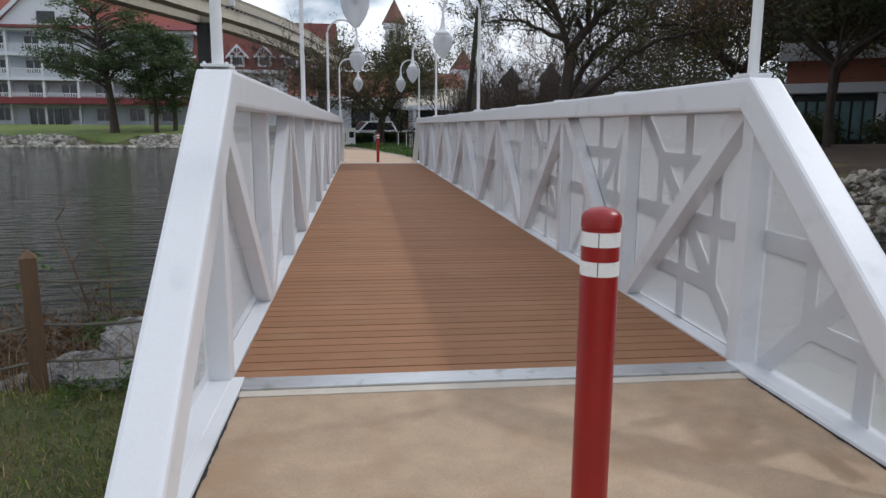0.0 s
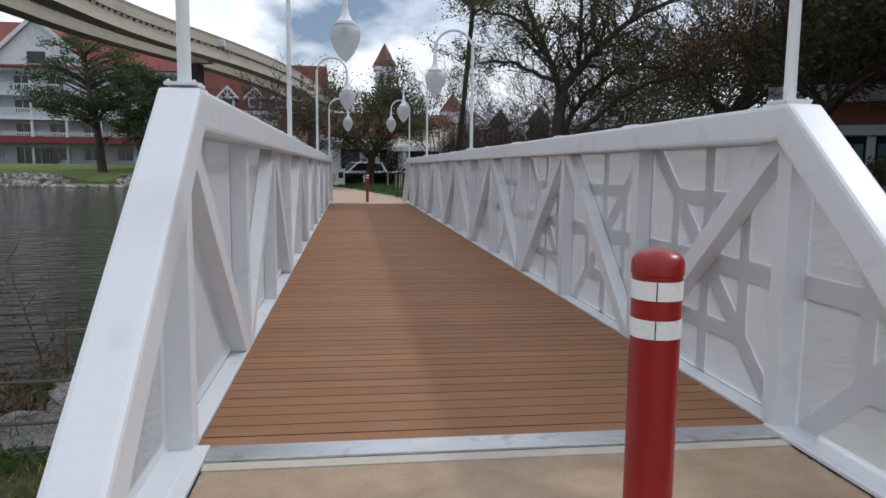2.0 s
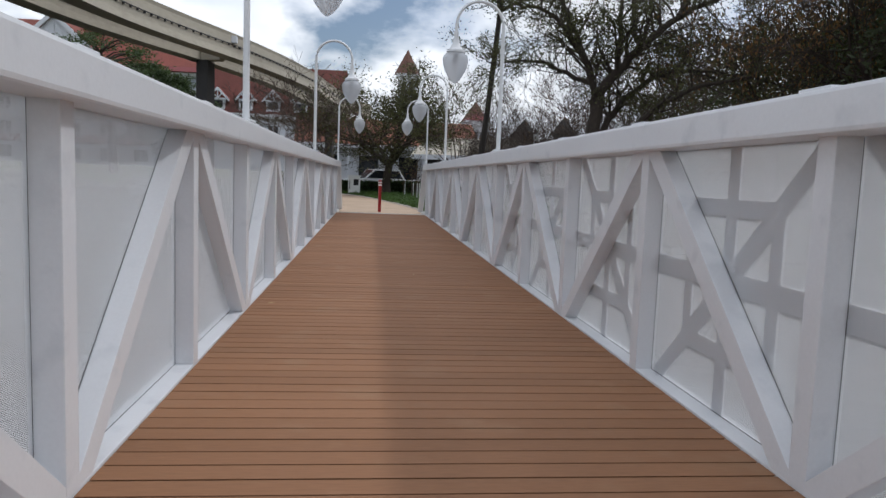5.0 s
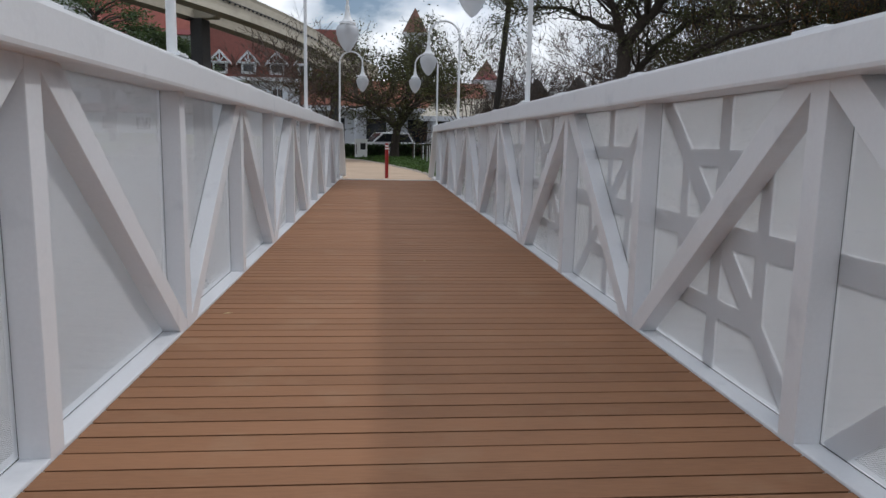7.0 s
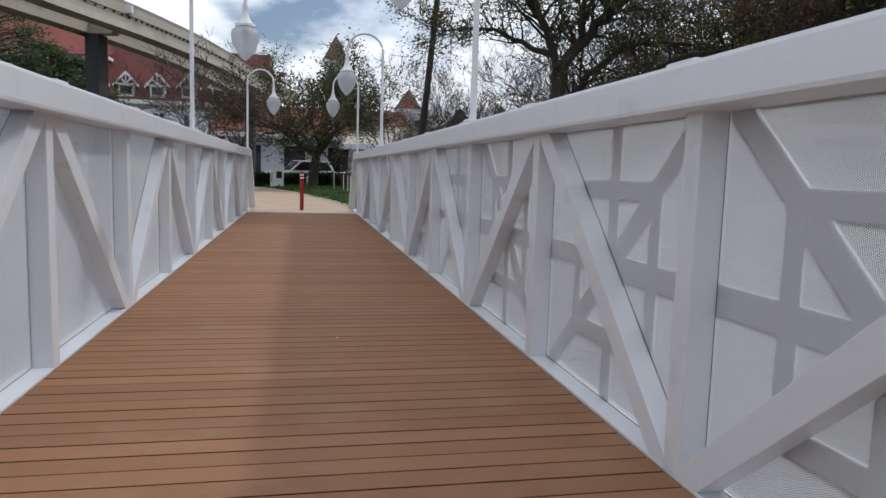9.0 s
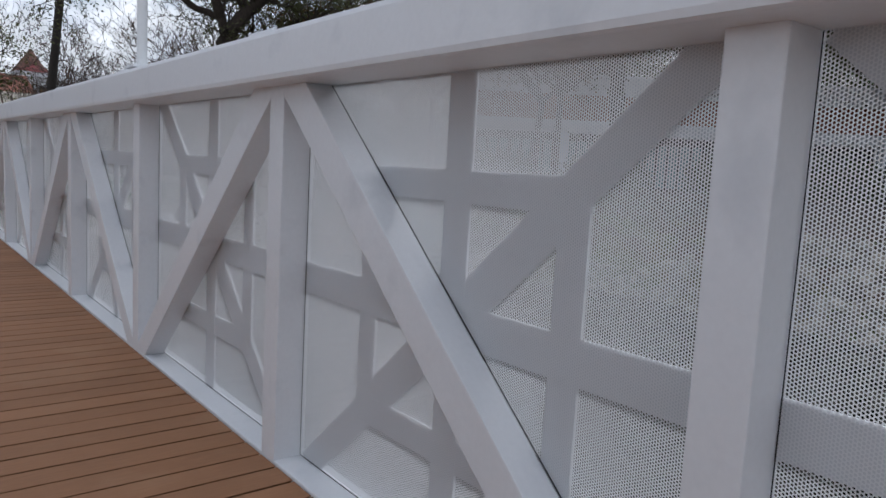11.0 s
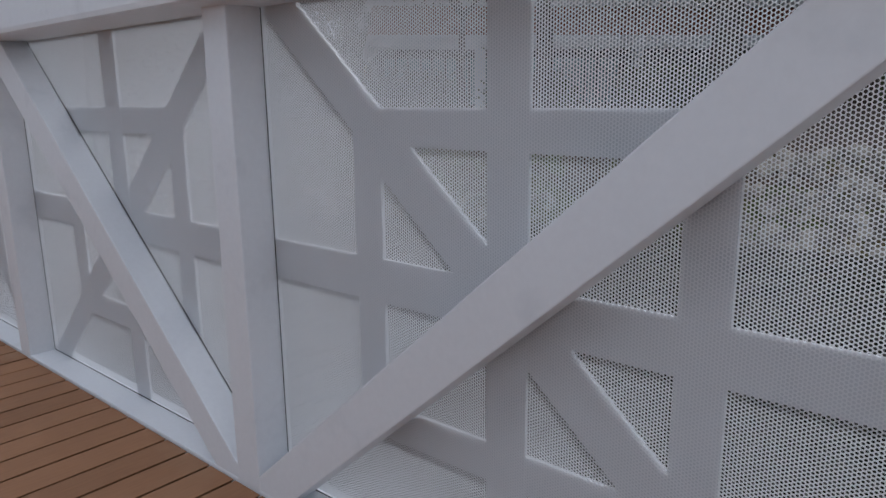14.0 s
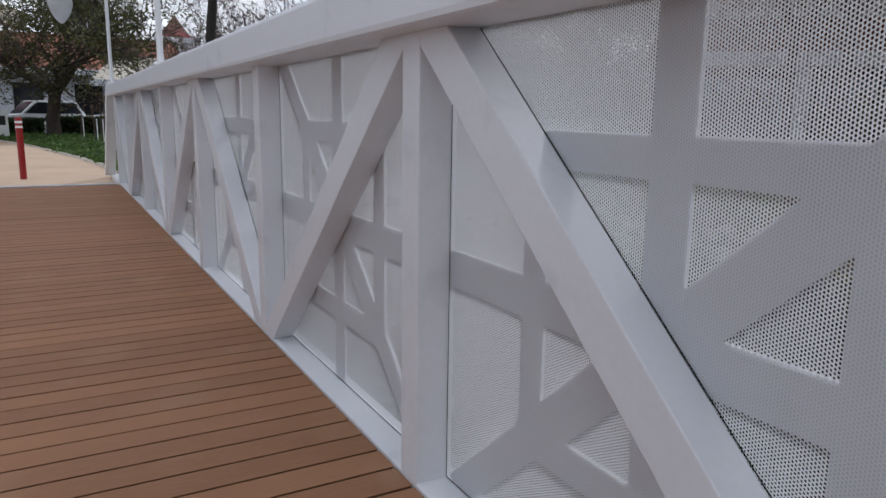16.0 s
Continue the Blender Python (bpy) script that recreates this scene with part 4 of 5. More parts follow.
turret(4.75, 105, 0, 2.7, 16.0, 3.6, "spired_turret", "turret with a steep brown shingle spire", SPIRE)
turret(11.15, 76, 0, 2.5, 7.3, 0.8, "clock_tower", "small white tower with a low dark roof", MAROON)
turret(13.0, 90, 0, 2.6, 8.4, 2.6, "spired_turret", "turret with a steep brown shingle spire", SPIRE, False, SPIRE)
turret(18.4, 85, 0, 1.9, 6.9, 1.7, "roof_turret", "low turret with a dark pointed roof", CEMENT_DK, False, CEMENT_DK)
turret(23.4, 85, 0, 2.1, 7.2, 1.9, "roof_turret", "low turret with a dark pointed roof", CEMENT_DK, False, CEMENT_DK)


def long_shed(x, y, rot, L, name, label, wall, roof, wh, rh, over=1.2):
    t = thing(name, label, "building", at=pose(x, y, -0.1, 0, 0, rot))
    part("wall", boxed((-L / 2, 0, 0), (L / 2, 8, wh)), wall, t)
    part("roof", prism(bmesh.new(), [(-over, wh - 0.1), (4, wh + rh), (8 + over, wh - 0.1), (8 + over, wh + 0.15), (4, wh + rh + 0.3), (-over, wh + 0.15)], 0, -L / 2 - over, L / 2 + over), roof, t)
    part("fascia", boxed((-L / 2 - over, -over - 0.1, wh - 0.2), (L / 2 + over, -over + 0.02, wh + 0.2)), SIDING, t)
    n = max(2, int(L / 3.5))
    for i in range(n):
        cx = -L / 2 + (i + 0.5) * L / n
        part("window", boxed((cx - 0.9, -0.05, 0.6), (cx + 0.9, 0.03, wh - 0.8)), WINDARK, t)
        part("pillar", boxed((cx - L / n / 2 - 0.15, -over + 0.1, 0), (cx - L / n / 2 + 0.15, -over + 0.4, wh - 0.1)), SIDING, t)
    return t


long_shed(1.4, 66, 4, 15, "entrance_hall", "low hall with a terracotta roof and white columns", SIDING, BRICK, 3.9, 2.6)
# the dark wall colour stands for the shade under the pavilion's eaves
long_shed(7.6, 58, -20, 6.5, "pavilion", "low pavilion with pale sloping roofs", CEMENT_DK, CEMENT, 3.0, 1.6)


def dock_house():
    t = thing("boathouse", "dark fronted low building with a terracotta band and white eave", "building", at=pose(22.5, 20.5, 0.6, 0, 0, -42))
    part("wall", boxed((-6.5, 0.4, -0.5), (15, 8, 3.4)), BLACKMETAL, t)
    part("eave", boxed((-6.9, -0.8, 2.15), (15.4, 8, 2.55), 0.03), SIDING, t)
    part("fascia", boxed((-6.7, -0.3, 2.55), (15.2, 8, 3.5)), BRICK, t)
    part("cornice", boxed((-7.0, -0.6, 3.5), (15.5, 8.2, 4.2), 0.04), SIDING, t)
    for i in range(20):
        part("teal_panel", boxed((-6.3 + i * 0.42, 0.25, 0.3), (-5.98 + i * 0.42, 0.41, 1.85)), TEAL, t)
    for i in range(4):
        part("pillar", boxed((-3.3 + i * 5.6, -0.5, -0.5), (-3.0 + i * 5.6, -0.2, 2.3)), SIDING_SH, t)
    return t


dock_house()


def hedge(x0, x1, y, h, d, label, leaf, z=-0.1, count=2600, size=0.07):
    t = thing("hedge", label, "hedge", "hedges", at=pose((x0 + x1) / 2, y, z))
    w = (x1 - x0) / 2
    bm = bmesh.new()
    box(bm, (-w + 0.08, -d / 2 + 0.08, 0), (w - 0.08, d / 2 - 0.08, h - 0.1))
    part("core", bm, DARK_BROWN, t)
    V, F = [], []
    rnd = random.Random(int(x0 * 10) + 77)
    for _ in range(count):
        face = rnd.random()
        px, pz = rnd.uniform(-w, w), rnd.uniform(0.02, h)
        py = -d / 2 if face < 0.6 else rnd.uniform(-d / 2, d / 2)
        if face >= 0.6:
            pz = h - 0.05
        leaf_cloud(V, F, Vector((px, py, pz)), 0.05, 3, size, rnd)
    part("foliage", (V, F), leaf, t)
    return t


hedge(-7.5, 0.4, 48.0, 0.85, 1.0, "clipped dark green hedge before the car park", HEDGE, count=3200, size=0.09)
hedge(0.6, 9.0, 47.2, 0.95, 1.2, "clipped dark green hedge before the car park", HEDGE, count=3200, size=0.09)


def bed():
    V, F = [], []
    rnd = random.Random(5)
    for _ in range(6500):
        y = rnd.uniform(22.5, 45)
        e = np.interp(y, [p[1] for p in edge], [p[0] for p in edge])
        x = e + 0.12 + rnd.random() ** 1.5 * 7
        h = 0.10 + 0.16 * rnd.random() * min(1, (x - e))
        leaf_cloud(V, F, Vector((x, y, -0.1 + h)), 0.06, 4, 0.075, rnd, 0.6)
    return tagged(new("groundcover", mesh_of("groundcover", (V, F), COVER)), "low green groundcover filling the bed", "plants", kind="stuff")


bed()


def cabinet():
    t = thing("utility_cabinet", "pale metal utility cabinet with a dark panel beside the walk", "cabinet", at=pose(-1.25, 44.0, -0.07, 0, 0, 4))
    part("body", boxed((-0.36, -0.25, 0), (0.36, 0.25, 1.16), 0.015), CABINET, t)
    part("lid", boxed((-0.40, -0.29, 1.16), (0.40, 0.29, 1.24), 0.015), CABINET, t)
    part("panel", boxed((-0.05, -0.265, 0.62), (0.26, -0.25, 1.0), 0.004), DARK, t, "dark glass panel")
    part("hinge", boxed((-0.31, -0.27, 0.35), (-0.27, -0.25, 0.95)), BLACKMETAL, t)
    return t


cabinet()


def car(x, y, rot, name, label, paint, tall):
    t = thing(name, label, "car", "parked cars", at=pose(x, y, -0.1, 0, 0, rot))
    h = tall
    side = [(-2.3, 0.35), (2.25, 0.35), (2.32, 0.7), (2.2, 0.98), (1.1, 1.08), (0.35, h), (-1.7, h), (-2.15, 1.08), (-2.35, 0.9)]
    part("body", prism(bmesh.new(), [(a, b) for a, b in side], 1, -0.9, 0.9, 0.05), paint, t)
    for s in (-1, 1):
        y0, y1 = sorted((s * 0.895, s * 0.912))
        part("side_window", prism(bmesh.new(), [(0.95, 1.1), (0.3, h - 0.1), (-0.6, h - 0.1), (-0.6, 1.1)], 1, y0, y1), WINDARK, t)
        part("side_window", prism(bmesh.new(), [(-0.7, 1.1), (-0.7, h - 0.1), (-1.6, h - 0.1), (-1.95, 1.1)], 1, y0, y1), WINDARK, t)
    wm = Matrix.Rotation(math.pi / 2, 4, "X")
    for a in (-1.45, 1.4):
        for s in (-1, 1):
            bm = bmesh.new()
            bmesh.ops.create_cone(bm, cap_ends=True, segments=24, radius1=0.34, radius2=0.34, depth=0.22, matrix=Matrix.Translation((a, s * 0.82, 0.34)) @ wm)
            w = part("wheel", bm, TYRE, t)
            bm = bmesh.new()
            bmesh.ops.create_cone(bm, cap_ends=True, segments=16, radius1=0.2, radius2=0.17, depth=0.03, matrix=Matrix.Translation((a, s * 0.94, 0.34)) @ wm)
            part("rim", bm, CHROME, w)
    part("windscreen", prism(bmesh.new(), [(1.12, 1.1), (0.42, h - 0.06), (0.40, h - 0.1), (1.08, 1.08)], 1, -0.75, 0.75), WINDARK, t)
    for s in (-1, 1):
        part("headlight", boxed((2.22, s * 0.6 - 0.18, 0.72), (2.33, s * 0.6 + 0.18, 0.88), 0.02), REFLECT, t)
    return t


car(0.1, 53.5, 200, "pickup_truck", "white pickup truck parked behind the hedge", CARWHITE, 1.78)
car(4.2, 52.5, 185, "parked_car", "white car parked behind the hedge", CARWHITE, 1.6)
car(8.6, 54.0, 190, "parked_car", "silver van parked behind the hedge", CARGREY, 1.95)
part("slab", boxed((-9, 49.2, -0.3), (24, 64, -0.085)), mat("asphalt", (0.06, 0.06, 0.062), 0.9, var=0.2, fine=60), fw, "asphalt of the car park")

# trees on the hotel lawn and at the far side


def conifer(x, y, name, label, seed, h, r, reach, low, clumps, leaf=None):
    """A straight trunk with layered limbs from low to the top."""
    rnd = random.Random(seed)
    t = thing(name, label, "tree", "trees", at=pose(x, y, land(x, y) - 0.1))
    V, F, tips = [], [], []
    tube(V, F, [(0, 0, 0), (0.05, 0, h * 0.3), (-0.05, 0.05, h * 0.7), (0.05, 0, h)], [r * 1.3, r, r * 0.6, r * 0.12], 10)
    n = int((h - low) * 3.2)
    for k in range(n):
        z = low + (h - low) * k / n
        u = k / n
        L = reach * (0.75 + 0.5 * math.sin(u * 2.6 + 0.5) - 0.75 * u ** 2.2) * rnd.uniform(0.6, 1.1)
        a = k * 2.4 + rnd.uniform(-0.4, 0.4)
        grow(V, F, tips, (0, 0, z), (math.cos(a), math.sin(a), rnd.uniform(0.0, 0.35)), max(0.6, L), r * 0.3 * (1.1 - u), 2, rnd, 0.16, 0.5, 0.02, 0.02)
    part("trunk", (V, F), BARK, t, "straight trunk with layered limbs", True)
    LV, LF = [], []
    for q, lv in rnd.sample(tips, min(len(tips), clumps)):
        leaf_cloud(LV, LF, q, 0.3, 18, 0.15, rnd, 0.5)
    part("crown", (LV, LF), leaf or LEAF_PINE, t)
    return t


def stone_pine(x, y, seed):
    """A leaning trunk under a broad rounded crown of dense needle clumps."""
    rnd = random.Random(seed)
    t = thing("pine_tree", "broad dark rounded pine leaning on the hotel lawn", "tree", "trees", at=pose(x, y, land(x, y) - 0.1))
    V, F, LV, LF = [], [], [], []
    stem = [Vector(p) for p in ((0, 0, 0), (-0.1, 0, 2.0), (-0.3, 0, 4.4), (-0.7, 0, 6.6), (-1.0, 0, 9.0), (-0.9, 0, 11.2))]
    tube(V, F, [tuple(p) for p in stem], [0.42, 0.33, 0.27, 0.22, 0.14, 0.05], 10)
    for k in range(84):
        a, e = rnd.uniform(0, 6.283), math.asin(rnd.uniform(-0.75, 1.0))
        q = rnd.uniform(0.45, 1.0) ** 0.6
        low = max(0.0, -math.sin(e))
        c = Vector((-0.7 + 4.7 * q * math.cos(a) * math.cos(e) - low * 1.2 + 0.9 * math.sin(e), 3.8 * q * math.sin(a) * math.cos(e), 7.9 + 4.5 * q * math.sin(e)))
        zs = min(10.8, max(3.2, c.z - 1.2))
        h = np.interp(zs, [p.z for p in stem], [p.x for p in stem])
        b = Vector((h, 0, zs))
        tube(V, F, [tuple(b), tuple(b.lerp(c, 0.5) + Vector((0, 0, 0.25))), tuple(c)], [0.09, 0.06, 0.02], 4)
        for _ in range(3):
            o = c + Vector((rnd.gauss(0, 0.45), rnd.gauss(0, 0.45), rnd.gauss(0, 0.2)))
            leaf_cloud(LV, LF, o, 0.40, 46, 0.13, rnd, 0.5)
    part("trunk", (V, F), BARK, t, "leaning trunk with spreading limbs", True)
    part("crown", (LV, LF), LEAF_PINE, t)
    return t


stone_pine(-22.2, 62.5, 31)
conifer(-18.8, 63.0, "cedar_tree", "smaller dark pine on the hotel lawn", 32, 9.2, 0.17, 2.1, 2.4, 420)
conifer(-17.5, 64.5, "cedar_tree", "small dark pine beside the hotel lawn", 33, 8.4, 0.17, 2.0, 2.2, 420)
for x, y, s, h, ll in ((-5.0, 41.5, 41, 2.0, 2.7), (-3.3, 43.0, 46, 1.8, 2.2), (15.0, 31, 49, 2.4, 2.6), (5.6, 48.5, 43, 2.0, 2.8), (9.5, 46, 44, 2.2, 2.6), (13.0, 44, 45, 2.2, 3.0), (16.5, 40, 47, 2.2, 3.0), (11.5, 29.5, 48, 2.4, 2.3), (19.5, 44, 50, 2.4, 3.0)):
    tree(x, y, "bare_tree", "leafless tree with fine grey twigs and few dry leaves", s, h, 0.09, 6, ll, 4, LEAF_DRY, 4, 0.25, 0.05, base=-0.1, clumps=70, split=0.4, limb_up=1.1, bark=TWIG, bend=0.18, minr=0.010)
# trees 59 to 61 are added to darken what the pond reflects
for x, y, s in ((13.8, 12.0, 51), (17.9, 18.6, 52), (24.0, 31.5, 54), (22.5, 26.0, 58), (21, 11, 55), (17.5, 5.0, 56), (17.6, 8.2, 59), (18.6, 1.0, 60), (18.0, -4.0, 61), (27.5, 13.5, 62), (20.0, 33.0, 64)):
    tree(x, y, "shade_tree", "dense dark evergreen tree on the creek bank", s, 4.2, 0.27, 7, 2.7, 3, LEAF_DARK, 24, 0.42, 0.095, base=0.6, limb_up=0.6, flat=0.9, clumps=330 if s == 64 else 1300)


for x, y, s in ((14.4, 17.6, 66), (16.4, 20.2, 67), (13.2, 21.5, 68)):
    tree(x, y, "mossy_tree", "brown twiggy tree hung with dry moss on the creek bank", s, 3.0, 0.11, 7, 2.6, 4, LEAF_DRY, 9, 0.26, 0.06, base=0.55, clumps=420, split=0.45, limb_up=0.9, bark=TWIG_DK, bend=0.2, minr=0.009, moss=1.2)


def post_lamp(x, y):
    t = thing("street_lamp", "black lamp post with a small amber lantern", "street lamp", at=pose(x, y, -0.1))
    bm = bmesh.new()
    lathe(bm, [(0.11, 0), (0.11, 0.25), (0.06, 0.4), (0.045, 3.55), (0.09, 3.6), (0.09, 3.66)], 12)
    part("pole", bm, BLACKMETAL, t, smooth=True)
    bm = bmesh.new()
    lathe(bm, [(0.09, 3.66), (0.15, 3.75), (0.17, 4.05), (0.13, 4.1)], 12)
    part("lantern", bm, CABINET, t, "pale lantern glass", True)
    bm = bmesh.new()
    lathe(bm, [(0.21, 4.08), (0.12, 4.2), (0.03, 4.3), (0.004, 4.36)], 12)
    part("cap", bm, BLACKMETAL, t, smooth=True)
    return t


post_lamp(9.36, 40.0)


def sapling(x, y, seed):
    r = random.Random(seed)
    t = thing("sapling", "young staked sapling with a pale bare stem", "sapling", "saplings in the bed", at=pose(x, y, -0.1))
    h = r.uniform(1.3, 1.7)
    V, F = [], []
    tube(V, F, [(0, 0, 0), (r.uniform(-.04, .04), 0, h * 0.5), (r.uniform(-.08, .08), 0, h)], [0.022, 0.018, 0.008], 6)
    for k in range(7):
        a, z = r.uniform(0, 6.28), h * r.uniform(0.6, 1)
        tube(V, F, [(0, 0, z), (math.cos(a) * 0.2, math.sin(a) * 0.2, z + 0.28)], [0.006, 0.003], 4)
    part("stem", (V, F), TWIG, t)
    part("stake", boxed((0.06, -0.015, 0), (0.095, 0.015, 1.0), 0.003), CABINET, t, "pale timber stake")
    V, F = [], []
    for k in range(9):
        leaf_cloud(V, F, Vector((r.gauss(0, .12), r.gauss(0, .12), h * r.uniform(0.7, 1.15))), 0.07, 5, 0.03, r)
    part("leaves", (V, F), LEAF_DRY, t)
    return t


for i, (x, y) in enumerate(((2.06, 38.0), (2.42, 38.4), (2.2, 36.9), (3.0, 39.5), (1.7, 40.2))):
    sapling(x, y, 300 + i)


for k, (x, y) in enumerate(((7.2, 39), (9.0, 36.5), (10.4, 41), (12.0, 35), (13.6, 38.5), (15.2, 34.5), (17.5, 37), (20.0, 36), (8.4, 31.5), (10.0, 27.5), (6.6, 34.0))):
    tree(x, y, "bare_shrub", "brown leafless brush with fine twigs", 400 + k, 0.5, 0.06, 9, 1.9, 3, LEAF_DRY, 3, 0.2, 0.04, base=-0.1, clumps=90, split=0.6, limb_up=1.6, bark=TWIG_DK, bend=0.2, minr=0.007)


def shrub(x, y, z, w, h, leaf, seed, count=420, size=0.09):
    t = thing("shrub", "dense dark evergreen shrub on the bank", "shrub", "bank shrubs", at=pose(x, y, z))
    r = random.Random(seed)
    V, F = [], []
    for i in range(7):
        a = r.uniform(0, 6.28)
        tube(V, F, [(0, 0, -0.1), (math.cos(a) * w * 0.2, math.sin(a) * w * 0.2, h * 0.45), (math.cos(a) * w * 0.4, math.sin(a) * w * 0.4, h * 0.8)], [0.04, 0.025, 0.01], 4)
    part("stems", (V, F), BARK, t)
    V, F = [], []
    for _ in range(count):
        a, b = r.uniform(0, 6.28), r.uniform(0.05, 1)
        k = (1 - (b - 0.45) ** 2 * 1.6) * r.uniform(0.55, 1.0)
        leaf_cloud(V, F, Vector((math.cos(a) * w * k * 0.6, math.sin(a) * w * k * 0.6, h * b)), 0.18, 9, size, r)
    part("foliage", (V, F), leaf, t)
    return t


for i, (x, y, w, h) in enumerate(((8.0, 46.5, 3.2, 2.6), (11.0, 46.0, 3.4, 3.0), (14.2, 45.5, 3.4, 2.8), (17.6, 44.5, 3.6, 3.2), (21.2, 43.0, 3.6, 3.2), (25.0, 41.0, 3.8, 3.4), (9.6, 24.0, 2.4, 1.7), (12.0, 26.0, 3.0, 2.3), (14.6, 27.0, 3.0, 2.4), (16.6, 22.4, 2.4, 1.0), (19.0, 19.6, 2.4, 1.0), (21.5, 16.6, 2.4, 1.2), (24.0, 14.4, 2.4, 1.3), (26.6, 11.5, 2.6, 1.4), (29.0, 8.0, 3.0, 2.2), (24.0, 3.0, 3.6, 3.0), (22.0, -3.0, 3.6, 2.6))):
    shrub(x, y, 0.65 if y < 30 else -0.1, w, h, LEAF_DARK, 200 + i)


def woods():
    V, F = [], []
    r = random.Random(3)
    arcs = ((26, 62), (34, 40), (40, 24), (44, 6), (40, -14), (30, -34))
    for i in range(len(arcs) - 1):
        for k in range(9):
            u = k / 9
            x = arcs[i][0] + (arcs[i + 1][0] - arcs[i][0]) * u + r.uniform(-2, 2)
            y = arcs[i][1] + (arcs[i + 1][1] - arcs[i][1]) * u + r.uniform(-2, 2)
            h, w = r.uniform(7, 11), r.uniform(2.6, 4.0)
            for _ in range(430):
                a, b = r.uniform(0, 6.28), r.random()
                q = w * (0.55 + 0.45 * math.sin(b * 3.0)) * r.uniform(0.3, 1)
                leaf_cloud(V, F, Vector((x + math.cos(a) * q, y + math.sin(a) * q, 0.5 + h * b)), 0.45, 7, 0.15, r)
    return tagged(new("far_woods", mesh_of("far_woods", (V, F), LEAF_DARK)), "dark evergreen woods beyond the creek", "woods", kind="stuff")


woods()


def brush():
    """A belt of brown leafless undergrowth behind the car park."""
    V, F, LV, LF = [], [], [], []
    r = random.Random(8)
    for _ in range(1500):
        x = r.uniform(6.5, 34)
        y = 50.5 - (x - 6.5) * 0.30 + r.uniform(-2.0, 2.0)
        h = r.uniform(3.2, 5.6)
        lean = r.gauss(0, 0.45)
        tube(V, F, [(x, y, -0.1), (x + lean * 0.4, y, h * 0.5), (x + lean, y + r.gauss(0, 0.3), h)], [0.03, 0.018, 0.006], 3)
        for k in range(5):
            z = h * r.uniform(0.35, 0.95)
            a = r.uniform(0, 6.28)
            tube(V, F, [(x + lean * (z / h), y, z), (x + lean * (z / h) + math.cos(a) * 0.6, y + math.sin(a) * 0.6, z + r.uniform(0.2, 0.7))], [0.012, 0.004], 3)
        for k in range(3):
            leaf_cloud(LV, LF, Vector((x, y, h * r.uniform(0.05, 0.8))), 0.35, 5, 0.07, r)
    tagged(new("brush", mesh_of("brush", (V, F), TWIG_DK)), "belt of brown leafless undergrowth", "brush", kind="stuff")
    tagged(new("brush_leaves", mesh_of("brush_leaves", (LV, LF), LITTER)), "withered leaves in the undergrowth", "brush", kind="stuff")


LITTER = leafmat("withered_leaves", (0.085, 0.048, 0.026))
brush()


def brown_bank():
    """Dark brown ground sheet under the trees of the creek bank."""
    xs, ys = np.linspace(6, 34, 57), np.linspace(-16, 30, 93)
    V = [(a, b, land(a, b) + 0.035) for b in ys for a in xs]
    F = []
    for j in range(92):
        for i in range(56):
            if wet(xs[i], ys[j]) < -0.5 and wet(xs[i + 1], ys[j + 1]) < -0.5 and not (ys[j] > 20 and xs[i] < 8):
                F.append((j * 57 + i, j * 57 + i + 1, (j + 1) * 57 + i + 1, (j + 1) * 57 + i))
    return tagged(new("bank_floor", mesh_of("bank_floor", (V, F), DARK_BROWN, True)), "dark brown ground under the trees of the creek bank", "ground", kind="structure")


brown_bank()


def fence():
    t = thing("rope_fence", "weathered timber post with rope rails and wire net", "fence")
    p = part("post", boxed((-0.042, -0.042, -0.25), (0.042, 0.042, 0.745), 0.006), TIMBER, t, "square timber post with a pointed cap")
    bm = bmesh.new()
    bmesh.ops.create_cone(bm, cap_ends=True, segments=4, radius1=0.062, radius2=0.002, depth=0.045, matrix=Matrix.Translation((0, 0, 0.767)) @ Matrix.Rotation(math.pi / 4, 4, "Z"))
    part("cap", bm, TIMBER, p)
    p.matrix_basis = pose(-2.385, 0.275, -0.115, 0, 0, 22)
    p2 = part("post", boxed((-0.052, -0.052, -0.25), (0.052, 0.052, 0.74), 0.006), TIMBER, t)
    p2.matrix_basis = pose(-5.0, -0.3, -0.115, 0, 0, 3)
    for z in (0.50, 0.25, 0.04):
        for a, b, sag in (((-5.0, -0.3), (-2.385, 0.275), 0.12), ((-2.385, 0.275), (-1.42, 0.52), 0.03)):
            pts = [(a[0] + (b[0] - a[0]) * u, a[1] + (b[1] - a[1]) * u, z - 4 * sag * u * (1 - u)) for u in np.linspace(0, 1, 12)]
            part("rope", piped(pts, [0.009] * 12, 6), ROPE, t, smooth=True)
    V, F = [], []
    for a, b in (((-5.0, -0.3), (-2.43, 0.27)), ((-2.34, 0.285), (-1.42, 0.52))):
        L = math.dist(a, b)
        m = int(L / 0.09)
        for i in range(-5, m):
            for d in (0, 1):
                u0, u1 = i * 0.09 / L, (i * 0.09 + 0.40) / L
                z0, z1 = (-0.05, 0.35) if d == 0 else (0.35, -0.05)
                c0, c1 = max(u0, 0), min(u1, 1)
                if c1 <= c0:
                    continue
                f = lambda u: (a[0] + (b[0] - a[0]) * u, a[1] + (b[1] - a[1]) * u, z0 + (z1 - z0) * (u - u0) / (u1 - u0))
                tube(V, F, [f(c0), f(c1)], [0.0019, 0.0019], 3)
    part("wire_net", (V, F), WIRE, t)
    return t


fence()


